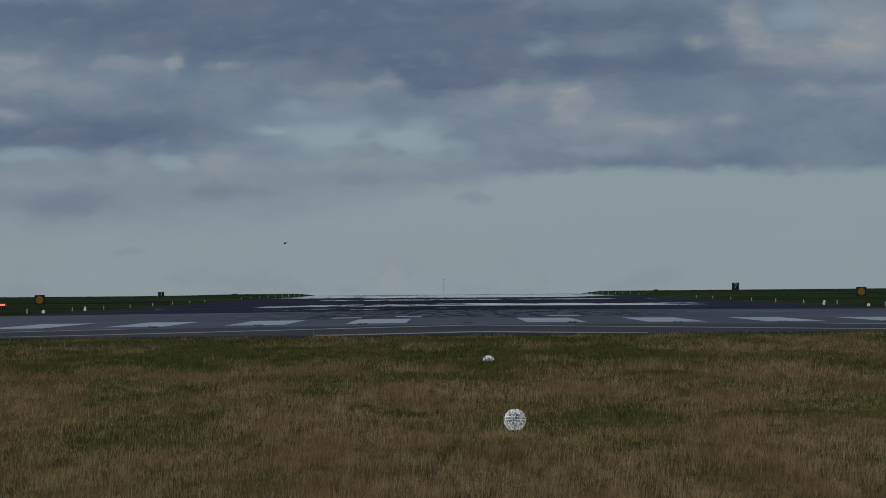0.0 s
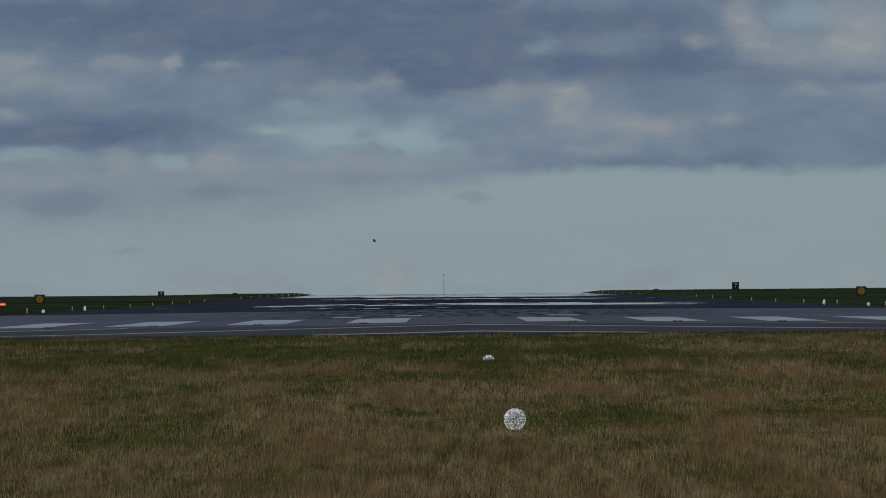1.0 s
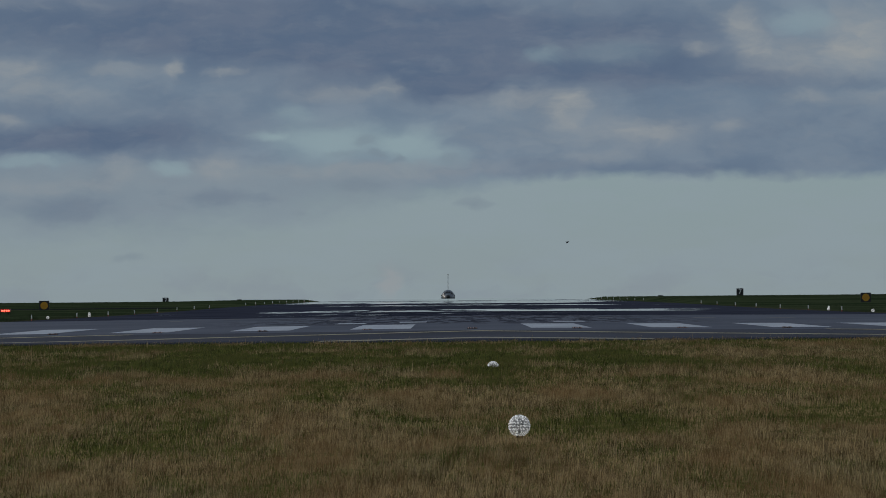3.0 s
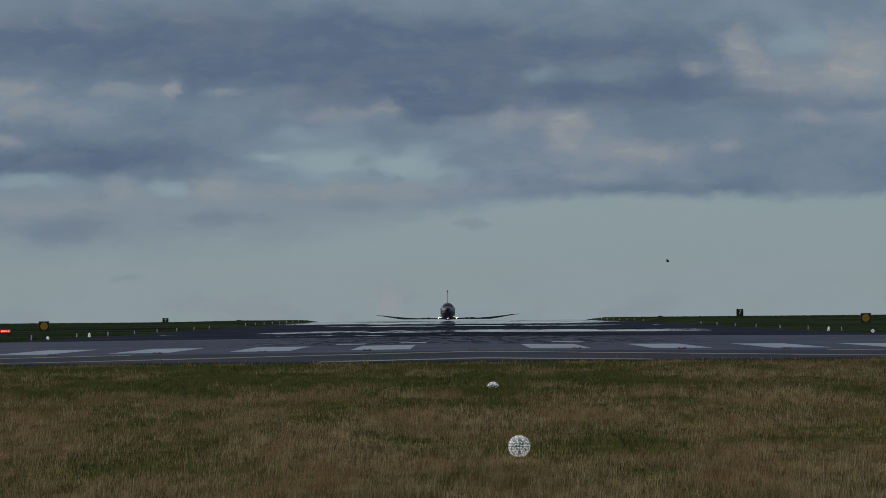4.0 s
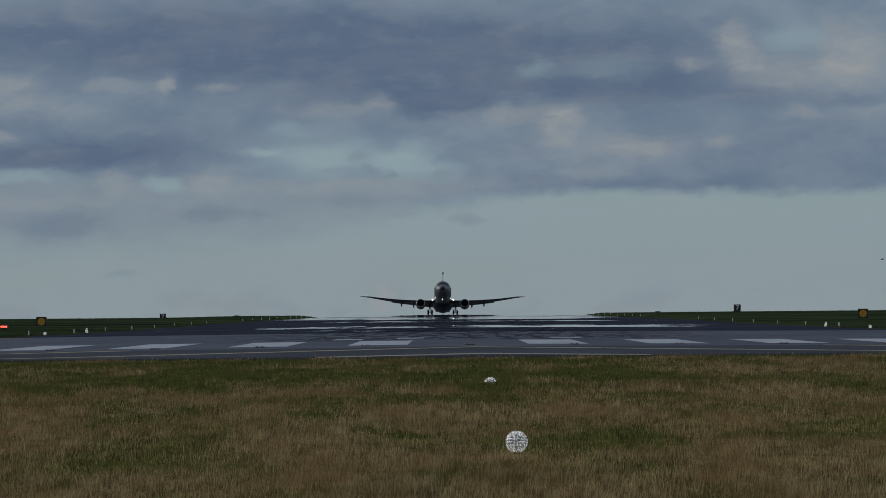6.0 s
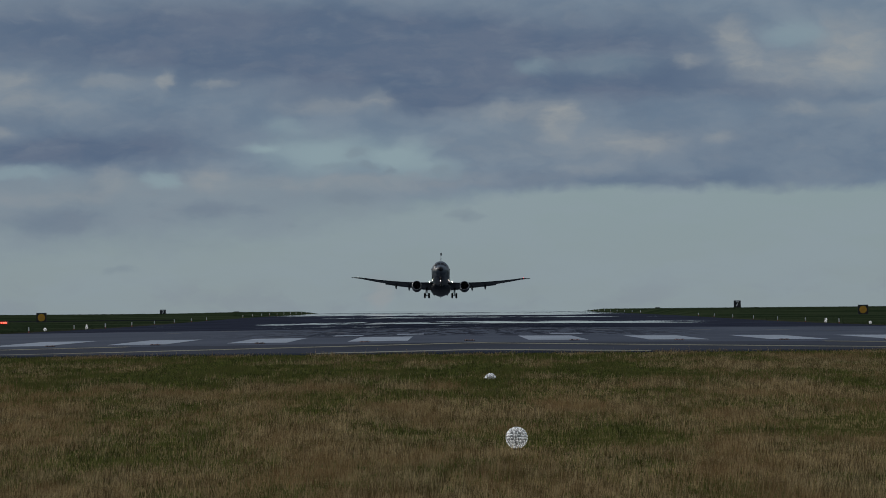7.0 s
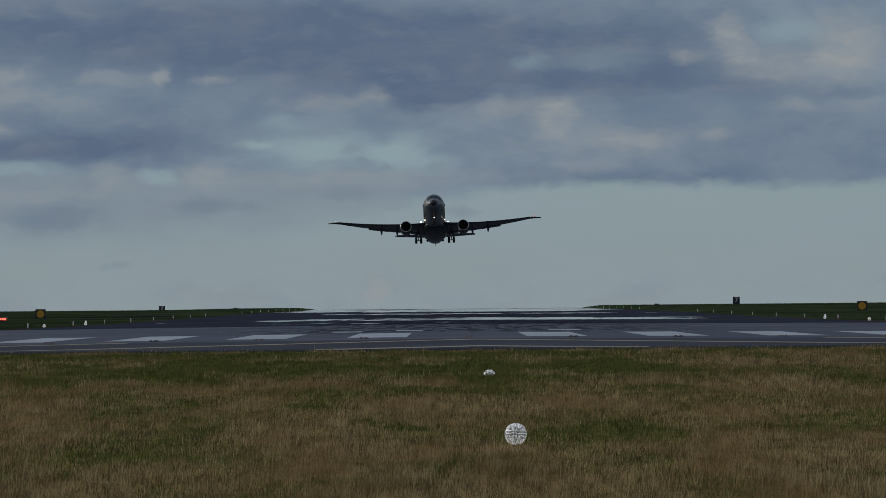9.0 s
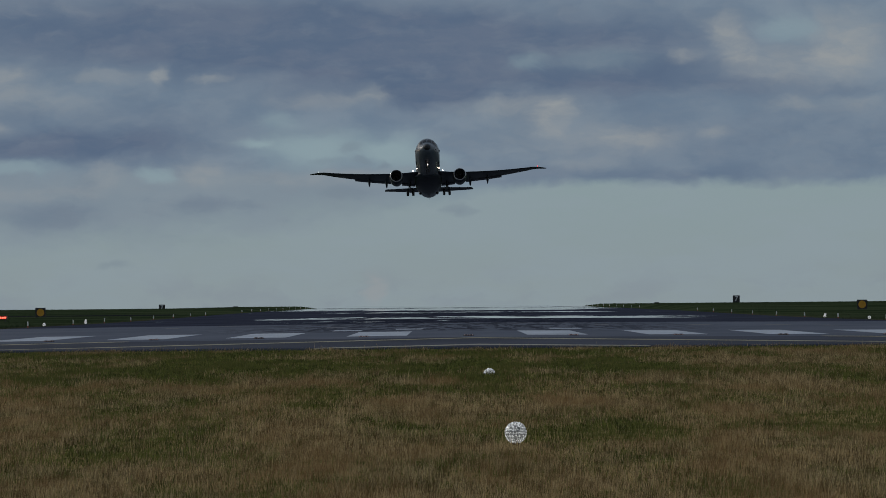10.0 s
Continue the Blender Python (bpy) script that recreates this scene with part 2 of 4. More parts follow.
def sky_material():
    """Evening cloud deck: a pale clear band over the horizon, grey-blue banks above it, sunlit edges and gaps."""
    m = bpy.data.materials.new("cloud_sky")
    m.use_nodes = True
    t = m.node_tree
    t.nodes.clear()
    k = FOCAL / SHEET_Y
    sep = t.nodes.new("ShaderNodeSeparateXYZ")
    link(t, t.nodes.new("ShaderNodeTexCoord").outputs["Object"], sep.inputs[0])
    comb = t.nodes.new("ShaderNodeCombineXYZ")
    link(t, math_node(t, "MULTIPLY_ADD", sep.outputs["X"], k / 100, 7.894), comb.inputs["X"])
    link(t, math_node(t, "MULTIPLY_ADD", sep.outputs["Z"], -k / 100, 5.10), comb.inputs["Y"])
    flat = comb.outputs[0]

    def wobble(vec, scale, amount, stretch):
        mp = t.nodes.new("ShaderNodeMapping")
        mp.inputs["Scale"].default_value = stretch
        link(t, vec, mp.inputs["Vector"])
        n = node(t, "ShaderNodeTexNoise", Scale=scale, Detail=3.0, Roughness=0.5)
        link(t, mp.outputs[0], n.inputs["Vector"])
        v = t.nodes.new("ShaderNodeVectorMath")
        v.operation = "MULTIPLY_ADD"
        link(t, n.outputs["Color"], v.inputs[0])
        v.inputs[1].default_value = (amount, amount * 0.45, 0)
        v.inputs[2].default_value = (-amount / 2, -amount * 0.225, 0)
        a = t.nodes.new("ShaderNodeVectorMath")
        a.operation = "ADD"
        link(t, vec, a.inputs[0])
        link(t, v.outputs[0], a.inputs[1])
        return a.outputs[0]

    soft_co = wobble(flat, 0.9, 0.75, (1, 2, 1))
    co = wobble(soft_co, 3.2, 0.32, (1, 1.5, 1))
    plain = wobble(flat, 0.5, 0.6, (1, 2, 1))

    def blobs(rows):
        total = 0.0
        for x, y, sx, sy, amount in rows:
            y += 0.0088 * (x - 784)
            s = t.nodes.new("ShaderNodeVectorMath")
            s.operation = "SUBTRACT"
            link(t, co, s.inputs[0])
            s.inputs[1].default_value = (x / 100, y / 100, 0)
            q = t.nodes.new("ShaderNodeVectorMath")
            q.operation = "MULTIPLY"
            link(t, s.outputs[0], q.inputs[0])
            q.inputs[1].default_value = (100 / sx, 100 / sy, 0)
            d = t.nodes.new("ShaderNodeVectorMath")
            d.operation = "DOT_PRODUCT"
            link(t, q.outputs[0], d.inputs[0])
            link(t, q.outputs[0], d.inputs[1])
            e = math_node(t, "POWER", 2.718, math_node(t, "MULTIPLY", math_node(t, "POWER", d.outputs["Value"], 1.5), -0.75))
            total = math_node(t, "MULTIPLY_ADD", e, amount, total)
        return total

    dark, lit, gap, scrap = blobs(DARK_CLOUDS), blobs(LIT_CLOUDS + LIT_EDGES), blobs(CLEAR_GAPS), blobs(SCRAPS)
    sepw = t.nodes.new("ShaderNodeSeparateXYZ")
    link(t, co, sepw.inputs[0])
    seph = t.nodes.new("ShaderNodeSeparateXYZ")
    link(t, flat, seph.inputs[0])
    puffs = noise_out(t, co, 1.0, 5.0, (0.8, 1.5, 1), 0.52)
    wisps = noise_out(t, co, 2.4, 4.0, (0.75, 1.7, 1), 0.55)
    # lower edge of the deck: lower over the left, higher and sharper over the right
    edge = ranged(t, sepw.outputs["X"], 2.0, 10.5, 3.95, 3.05)
    width = ranged(t, sepw.outputs["X"], 4.0, 10.0, 0.9, 0.22)
    above = math_node(t, "DIVIDE", math_node(t, "SUBTRACT", edge, sepw.outputs["Y"]), width)
    deck = ranged(t, math_node(t, "ADD", above, math_node(t, "MULTIPLY", math_node(t, "SUBTRACT", puffs, 0.5), 1.2)), -0.5, 0.6)
    clear = mix_colour(t, ranged(t, seph.outputs["Y"], 2.6, 5.2), (0.245, 0.318, 0.338), (0.252, 0.305, 0.325))
    veil = noise_out(t, co, 0.55, 5.0, (0.7, 2.2, 1), 0.6)
    clear = mix_colour(t, math_node(t, "MULTIPLY", ranged(t, veil, 0.38, 0.66), 0.5), clear, (0.258, 0.318, 0.356))
    low = math_node(t, "MULTIPLY", ranged(t, puffs, 0.46, 0.66), ranged(t, seph.outputs["Y"], 4.3, 5.0))
    clear = mix_colour(t, math_node(t, "MULTIPLY", low, 0.5), clear, (0.225, 0.265, 0.305))
    body = mix_colour(t, ranged(t, puffs, 0.32, 0.68), (0.150, 0.208, 0.280), (0.194, 0.250, 0.312))
    pale = math_node(t, "MULTIPLY", ranged(t, sepw.outputs["Y"], 2.55, 2.95), ranged(t, sepw.outputs["X"], 9.0, 6.0))
    body = mix_colour(t, math_node(t, "MULTIPLY", pale, 0.7), body, (0.222, 0.272, 0.312))
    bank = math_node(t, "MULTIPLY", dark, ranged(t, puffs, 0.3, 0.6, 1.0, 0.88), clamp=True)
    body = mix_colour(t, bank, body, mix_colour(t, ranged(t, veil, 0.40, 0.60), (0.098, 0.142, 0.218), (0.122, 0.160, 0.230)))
    body = mix_colour(t, math_node(t, "MULTIPLY", ranged(t, wisps, 0.45, 0.75), 0.15), body, (0.205, 0.235, 0.275))
    lumps = noise_out(t, plain, 1.3, 4.0, (0.7, 1.9, 1), 0.55)
    body = mix_colour(t, math_node(t, "MULTIPLY", ranged(t, lumps, 0.52, 0.74), 0.20), body, (0.225, 0.266, 0.315))
    body = mix_colour(t, math_node(t, "MULTIPLY", ranged(t, lumps, 0.48, 0.26), 0.20), body, (0.098, 0.143, 0.218))
    col = mix_colour(t, deck, clear, body)
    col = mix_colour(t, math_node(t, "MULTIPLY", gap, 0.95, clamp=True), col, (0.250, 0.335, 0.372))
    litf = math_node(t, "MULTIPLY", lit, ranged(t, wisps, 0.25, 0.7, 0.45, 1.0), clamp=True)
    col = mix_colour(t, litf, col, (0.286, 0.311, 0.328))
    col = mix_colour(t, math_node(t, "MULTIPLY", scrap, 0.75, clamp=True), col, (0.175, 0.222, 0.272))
    em = t.nodes.new("ShaderNodeEmission")
    link(t, col, em.inputs["Color"])
    link(t, em.outputs[0], t.nodes.new("ShaderNodeOutputMaterial").inputs["Surface"])
    return m


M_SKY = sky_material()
M_DRY = blade_material("dry_blades", (0.122, 0.080, 0.030), (0.74, 0.550, 0.290), (0.32, 0.190, 0.078))
M_GREEN = blade_material("green_blades", (0.040, 0.050, 0.008), (0.235, 0.250, 0.055), (0.150, 0.142, 0.036))
M_TURF = verge_material()
M_RUNWAY = asphalt_material("runway_asphalt", (0.036, 0.041, 0.060), (0.057, 0.063, 0.088), True)
M_CONCRETE = asphalt_material("runway_end_surface", (0.074, 0.086, 0.118), (0.106, 0.120, 0.156), False)
M_TAXI = asphalt_material("taxiway_asphalt", (0.034, 0.040, 0.060), (0.052, 0.059, 0.084), False)
M_WHITE = surface("worn_white_paint", (0.32, 0.36, 0.41), (0.50, 0.54, 0.60), 0.9, 0.75, fine=12.0)
M_YELLOW = surface("worn_yellow_paint", (0.25, 0.222, 0.125), (0.36, 0.325, 0.195), 1.5, 0.75, fine=12.0)
M_EDGE = surface("faded_edge_paint", (0.25, 0.23, 0.17), (0.36, 0.33, 0.25), 1.5, 0.8, fine=12.0)
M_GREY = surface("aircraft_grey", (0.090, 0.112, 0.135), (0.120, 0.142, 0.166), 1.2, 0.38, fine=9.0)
# same airframe grey with underside shade put into its colour; also the darker door
M_SHADED_GREY = surface("aircraft_shaded_grey", (0.030, 0.038, 0.048), (0.044, 0.052, 0.064), 1.2, 0.42, fine=9.0)
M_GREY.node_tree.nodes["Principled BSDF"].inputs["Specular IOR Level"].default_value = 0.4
M_SHADED_GREY.node_tree.nodes["Principled BSDF"].inputs["Specular IOR Level"].default_value = 0.22
M_BLACK = surface("matt_black", (0.012, 0.012, 0.014), (0.022, 0.022, 0.024), 4.0, 0.55)
M_GLASS_DARK = surface("cockpit_glass", (0.008, 0.009, 0.012), (0.012, 0.013, 0.017), 4.0, 0.3)
M_METAL = surface("bare_metal", (0.42, 0.42, 0.43), (0.55, 0.55, 0.56), 5.0, 0.3, metal=1.0)
M_TYRE = surface("tyre_rubber", (0.016, 0.016, 0.017), (0.03, 0.03, 0.03), 6.0, 0.8)
M_ORANGE = surface("orange_disc_paint", (0.50, 0.235, 0.010), (0.60, 0.30, 0.014), 3.0, 0.55)
M_POST = surface("white_post_plastic", (0.74, 0.74, 0.72), (0.86, 0.86, 0.84), 9.0, 0.5)
M_STRIP = surface("strip_matt", (0.018, 0.019, 0.022), (0.030, 0.031, 0.035), 0.5, 0.95)
M_STRIP.node_tree.nodes["Principled BSDF"].inputs["Specular IOR Level"].default_value = 0.0
M_RED = surface("red_band_plastic", (0.30, 0.035, 0.025), (0.38, 0.05, 0.035), 9.0, 0.5)
M_LAND = glow("landing_light", (1.0, 0.84, 0.60), 24.0)
M_SMALL = glow("taxi_light", (1.0, 0.86, 0.78), 3.0)
M_NAVRED = glow("port_light", (1.0, 0.05, 0.05), 1.6)
M_NAVWHITE = glow("wing_strobe", (0.9, 1.0, 0.95), 0.7)
M_PAPI = glow("slope_light_red", (1.0, 0.085, 0.05), 4.0)
M_INSET = glow("inset_light_red", (0.75, 0.47, 0.43), 0.06)
M_BIRD = surface("dark_feathers", (0.012, 0.011, 0.010), (0.03, 0.027, 0.024), 20.0, 0.7)
M_FIGURE = surface("white_figure_paint", (0.62, 0.62, 0.60), (0.74, 0.74, 0.72), 9.0, 0.6)

# ---------------------------------------------------------------- mesh helpers


def part(name, bm, material, parent=None, label=""):
    """Link a bmesh as one mesh object, under a thing or a part."""
    me = bpy.data.meshes.new(name)
    bmesh.ops.recalc_face_normals(bm, faces=bm.faces)
    bm.to_mesh(me)
    bm.free()
    me.materials.append(material)
    ob = new(name, me)
    if parent is not None:
        ob.parent = parent
    if label:
        ob["label"] = label
    return ob


def smooth(ob):
    ob.data.polygons.foreach_set("use_smooth", [True] * len(ob.data.polygons))
    return ob


def loft(bm, rings, closed_ends=True):
    """Skin a row of rings that have equally many points."""
    rows = [[bm.verts.new(p) for p in ring] for ring in rings]
    n = len(rows[0])
    for a, b in zip(rows, rows[1:]):
        for i in range(n):
            j = (i + 1) % n
            bm.faces.new((a[i], a[j], b[j], b[i]))
    if closed_ends:
        bm.faces.new(rows[0][::-1])
        bm.faces.new(rows[-1])


def circle(centre, radius, axis="y", n=20, squash=1.0):
    pts = []
    for i in range(n):
        a = 2 * math.pi * i / n
        c, s = radius * math.cos(a), radius * math.sin(a) * squash
        pts.append({"y": (centre[0] + c, centre[1], centre[2] + s), "z": (centre[0] + c, centre[1] + s, centre[2]),
                    "x": (centre[0], centre[1] + c, centre[2] + s)}[axis])
    return pts


def lathe(bm, profile, origin=(0, 0, 0), axis="y", n=24, closed_ends=True):
    """profile: rows of distance along the axis and radius."""
    rings = []
    for d, r in profile:
        c = list(origin)
        c["xyz".index(axis)] += d
        rings.append(circle(c, max(r, 0.001), axis, n))
    loft(bm, rings, closed_ends)


def box(bm, lo, hi, bevel=0.0):
    m = Matrix.Translation([(a + b) / 2 for a, b in zip(lo, hi)]) @ Matrix.Diagonal([*(b - a for a, b in zip(lo, hi)), 1])
    geo = bmesh.ops.create_cube(bm, size=1.0, matrix=m)
    if bevel:
        edges = {e for v in geo["verts"] for e in v.link_edges}
        bmesh.ops.bevel(bm, geom=list(edges), offset=bevel, segments=2, affect="EDGES", profile=0.5)


def thing(name, label, category, group="", kind=""):
    return tagged(new(name), label, category, group, kind)


# ---------------------------------------------------------------- ground
EYE_Z = EYE[2]
KNOTS_Y = [-60, 0, 25, 36, 56, 88, 118, 200, 295, 362, 546, 680, 770, 870, 1013, 1160, 1300, 1700, 2500, 5200]
KNOTS_Z = [-1.45, -1.42, -1.33, -1.29, -1.16, -1.07, -1.05, -1.13, -1.23, -1.23, -1.16, -1.20, -1.7, -2.95, -3.95, -6.75, -9.95, -22, -45, -70]
_ys = np.arange(-200, 5401, 1.0)
_zs = np.interp(_ys, KNOTS_Y, KNOTS_Z)
_kern = np.exp(-0.5 * (np.arange(-45, 46) / 15.0) ** 2)
_zs = np.convolve(np.pad(_zs, 45, mode="edge"), _kern / _kern.sum(), mode="valid")


def ease(v, a, b):
    u = np.clip((v - a) / (b - a), 0, 1)
    return u * u * (3 - 2 * u)


def height(x, y):
    """Lie of the land: a hump in the runway, its crown near the threshold, verges a little higher along the hump. The
    rise beyond the hump is added and stands in for the mirage that cuts off the far aircraft.
    """
    x, y = np.asarray(x, float), np.asarray(y, float)
    z = np.interp(y, _ys, _zs) + EYE_Z
    crown = 0.006 * ease(y, 86, 99) * (1 - ease(y, 230, 420))
    z = z - crown * np.minimum(np.abs(x), 24)
    verge = np.where(x < 0, (0.40 - 0.17 * ease(np.abs(x), 34, 46)) * ease(y, 385, 520), 0.45 * ease(y, 310, 480)) * ease(np.abs(x), 23.3, 25.8) + ease(np.abs(x), 3, 22) * ease(y, 520, 640) * 0.03
    lumps = 0.015 * np.sin(x * 0.21 + 1.3) * np.sin(y * 0.083) * ease(np.abs(x), 25, 34) * ease(y, 220, 300)
    # added rise, shaped to cut off the far aircraft like the mirage
    mirage_swell = 0.54 * ease(y, 655, 735) * (1 - ease(y, 760, 900)) * (1 - ease(np.abs(x), 18.5, 23.0))
    return z + verge + lumps + mirage_swell


def up(x, y, dz=0.0):
    return float(height(x, y)) + dz


def sheet(name, xs, ys, dz, material, label, category, lip=False):
    """A strip of ground on the lie of the land; lip: its front edge is turned down into the soil."""
    xs, ys = np.asarray(xs, float), np.asarray(ys, float)
    if lip:
        ys = np.append(ys[0] - 0.05, ys)
    gx, gy = np.meshgrid(xs, ys)
    gz = height(gx, gy) + dz
    if lip:
        gz[0] -= 0.08
    co = np.stack([gx, gy, gz], -1).reshape(-1, 3)
    nx = len(xs)
    faces = []
    for j in range(len(ys) - 1):
        for i in range(nx - 1):
            a = j * nx + i
            faces.append((a, a + 1, a + nx + 1, a + nx))
    me = bpy.data.meshes.new(name)
    me.from_pydata(co.tolist(), [], faces)
    me.materials.append(material)
    me.polygons.foreach_set("use_smooth", [True] * len(me.polygons))
    return tagged(new(name, me), label, category, kind="structure")


_half = [0, 2, 4, 6, 8, 10, 12, 14, 16, 18, 20, 22, 24, 26, 28, 31, 34, 37, 40, 44, 48, 54, 60, 70, 85, 110, 150, 220, 350, 600, 1000, 1800, 3000]
GX = [-v for v in _half[:0:-1]] + _half
GY = list(range(-60, 1320, 4)) + [1340, 1400, 1480, 1600, 1750, 1950, 2200, 2500, 2900, 3400, 4000, 4800, 5200]
ground = sheet("ground", GX, GY, 0.0, M_TURF, "dull green and straw-brown airfield grass over gently humped land", "grass")
RX = [v for v in GX if abs(v) <= 22]
RX = [-23.0] + RX + [23.0]
runway = sheet("runway", RX, [200] + [v for v in GY if 200 < v <= 1400], 0.03, M_RUNWAY,
               "dark asphalt runway running over a hump, with mirror-smooth stretches imitating a mirage", "runway")
runway_end = sheet("runway_end", [v for v in GX if abs(v) <= 24], [v for v in GY if 112 <= v <= 200], 0.03, M_CONCRETE,
                   "lighter grey runway end with worn white threshold stripes", "runway")
taxiway = sheet("taxiway", [v for v in GX if abs(v) <= 150], [v for v in GY if 88 <= v <= 112], 0.03, M_TAXI,
                "dark asphalt strip crossing before the runway end", "pavement", lip=True)
# a thin dark strip across the left verge
track = sheet("verge_strip", [-150, -110, -85, -70, -60, -54, -48, -44, -40, -37, -34, -31, -28], [386, 388, 392, 396, 400, 404], 0.02, M_STRIP,
              "narrow dark strip across the far verge", "road")


def painted(name, parent, x0, x1, y0, y1, material, lift=0.036, steps=8, label=""):
    """A flat painted mark that follows the surface."""
    bm = bmesh.new()
    top = [[bm.verts.new((x, y, up(x, y, lift))) for x in np.linspace(x0, x1, steps + 1)] for y in np.linspace(y0, y1, max(2, int(abs(y1 - y0) / 4) + 1))]
    for a, b in zip(top, top[1:]):
        for i in range(steps):
            bm.faces.new((a[i], a[i + 1], b[i + 1], b[i]))
    return part(name, bm, material, parent, label)


for k in range(6):
    for side in (-1, 1):
        painted("threshold_stripe", runway_end, side * (1.8 + 3.6 * k), side * (3.6 + 3.6 * k), 117.8, 135.5, M_WHITE, 0.038, 3, "worn white paint stripe")
for x0, x1, y0, y1 in ((-4.75, -3.7, 142, 147), (-2.5, -1.5, 146, 151), (3.2, 4.35, 145, 150)):
    painted("runway_figure_bar", runway_end, x0, x1, y0, y1, M_WHITE, 0.038, 3, "faint white painted bar")
for x, y, w in ((10.4, 170, 0.9), (13.6, 168, 1.0), (15.2, 162, 0.5), (-13.0, 176, 0.7), (-5.3, 164, 0.8), (-11.2, 190, 0.9), (6.2, 172, 0.6)):
    painted("tar_patch", runway_end, x - w / 2, x + w / 2, y, y + 4.5, M_BLACK, 0.037, 2, "dark tar patch")


def chevron(apex, near, far, half, material, label):
    """A painted yellow V whose point lies on the centre line towards the threshold; its arms end at the pavement's edges."""
    for side in (-1, 1):
        bm = bmesh.new()
        rows = []
        for q in np.linspace(0, half, 60):
            y = apex - 1.2 * q
            if near < y - 1.0 and y + 1.0 < far:
                x = 0.2 + side * q
                rows.append([bm.verts.new((x, y + w, up(x, y + w, 0.038))) for w in (-0.95, 0.0, 0.95)])
        for r0, r1 in zip(rows, rows[1:]):
            for i in (0, 1):
                bm.faces.new((r0[i], r0[i + 1], r1[i + 1], r1[i]))
        part("chevron_arm", bm, material, taxiway, label)


chevron(93.6, 88.0, 113.0, 6.0, M_EDGE, "faded pale yellow line")
chevron(108.8, 88.0, 113.0, 20.0, M_YELLOW, "worn yellow line")
chevron(123.2, 88.0, 113.0, 34.0, M_YELLOW, "worn yellow line")

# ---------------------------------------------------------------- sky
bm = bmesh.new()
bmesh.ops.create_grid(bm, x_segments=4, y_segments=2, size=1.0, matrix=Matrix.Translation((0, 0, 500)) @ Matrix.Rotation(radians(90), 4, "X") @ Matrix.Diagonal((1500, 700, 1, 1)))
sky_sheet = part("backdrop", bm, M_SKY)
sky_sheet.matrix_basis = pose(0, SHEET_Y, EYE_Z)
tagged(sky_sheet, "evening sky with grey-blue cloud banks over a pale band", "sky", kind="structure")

# ---------------------------------------------------------------- meadow


def value_noise(x, y, seed, octaves=4):
    """Smooth random field between 0 and 1."""
    total, weight, amount = 0.0, 0.0, 1.0
    for k in range(octaves):
        table = np.random.default_rng(seed + k).random((256, 256))
        ix, iy = np.floor(x).astype(int), np.floor(y).astype(int)
        fx, fy = x - ix, y - iy
        fx, fy = fx * fx * (3 - 2 * fx), fy * fy * (3 - 2 * fy)
        g = lambda i, j: table[(ix + i) % 256, (iy + j) % 256]
        total = total + amount * ((g(0, 0) * (1 - fx) + g(1, 0) * fx) * (1 - fy) + (g(0, 1) * (1 - fx) + g(1, 1) * fx) * fy)
        weight += amount
        amount *= 0.55
        x, y = x * 2.03 + 17.0, y * 2.03 + 5.0
    return total / weight


def blades(name, x, y, h, w, rng, material, label):
    """Many bent tapering blades as one object."""
    n = len(x)
    yaw = rng.random(n) * 2 * np.pi
    lean = (0.05 + 0.36 * rng.random(n)) * h
    la = rng.random(n) * 2 * np.pi
    z = height(x, y)
    dx, dy = np.cos(yaw) * w / 2, np.sin(yaw) * w / 2
    lx, ly = np.cos(la) * lean + 0.10 * h, np.sin(la) * lean
    v = np.zeros((n, 5, 3))
    v[:, 0] = np.stack([x - dx, y - dy, z - 0.01], -1)
    v[:, 1] = np.stack([x + dx, y + dy, z - 0.01], -1)
    v[:, 2] = np.stack([x + lx * 0.35 + dx * 0.8, y + ly * 0.35 + dy * 0.8, z + h * 0.6], -1)
    v[:, 3] = np.stack([x + lx * 0.35 - dx * 0.8, y + ly * 0.35 - dy * 0.8, z + h * 0.6], -1)
    v[:, 4] = np.stack([x + lx, y + ly, z + h], -1)
    base = np.arange(n)[:, None] * 5
    loops = (base + np.array([[0, 1, 2, 3, 3, 2, 4]])).ravel()
    me = bpy.data.meshes.new(name)
    me.vertices.add(n * 5)
    me.vertices.foreach_set("co", v.ravel())
    me.loops.add(n * 7)
    me.loops.foreach_set("vertex_index", loops.astype(np.int32))
    me.polygons.add(n * 2)
    me.polygons.foreach_set("loop_start", (np.arange(n)[:, None] * 7 + np.array([[0, 4]])).ravel().astype(np.int32))
    me.update(calc_edges=True)
    me.materials.append(material)
    return tagged(new(name, me), label, "grass", kind="stuff")


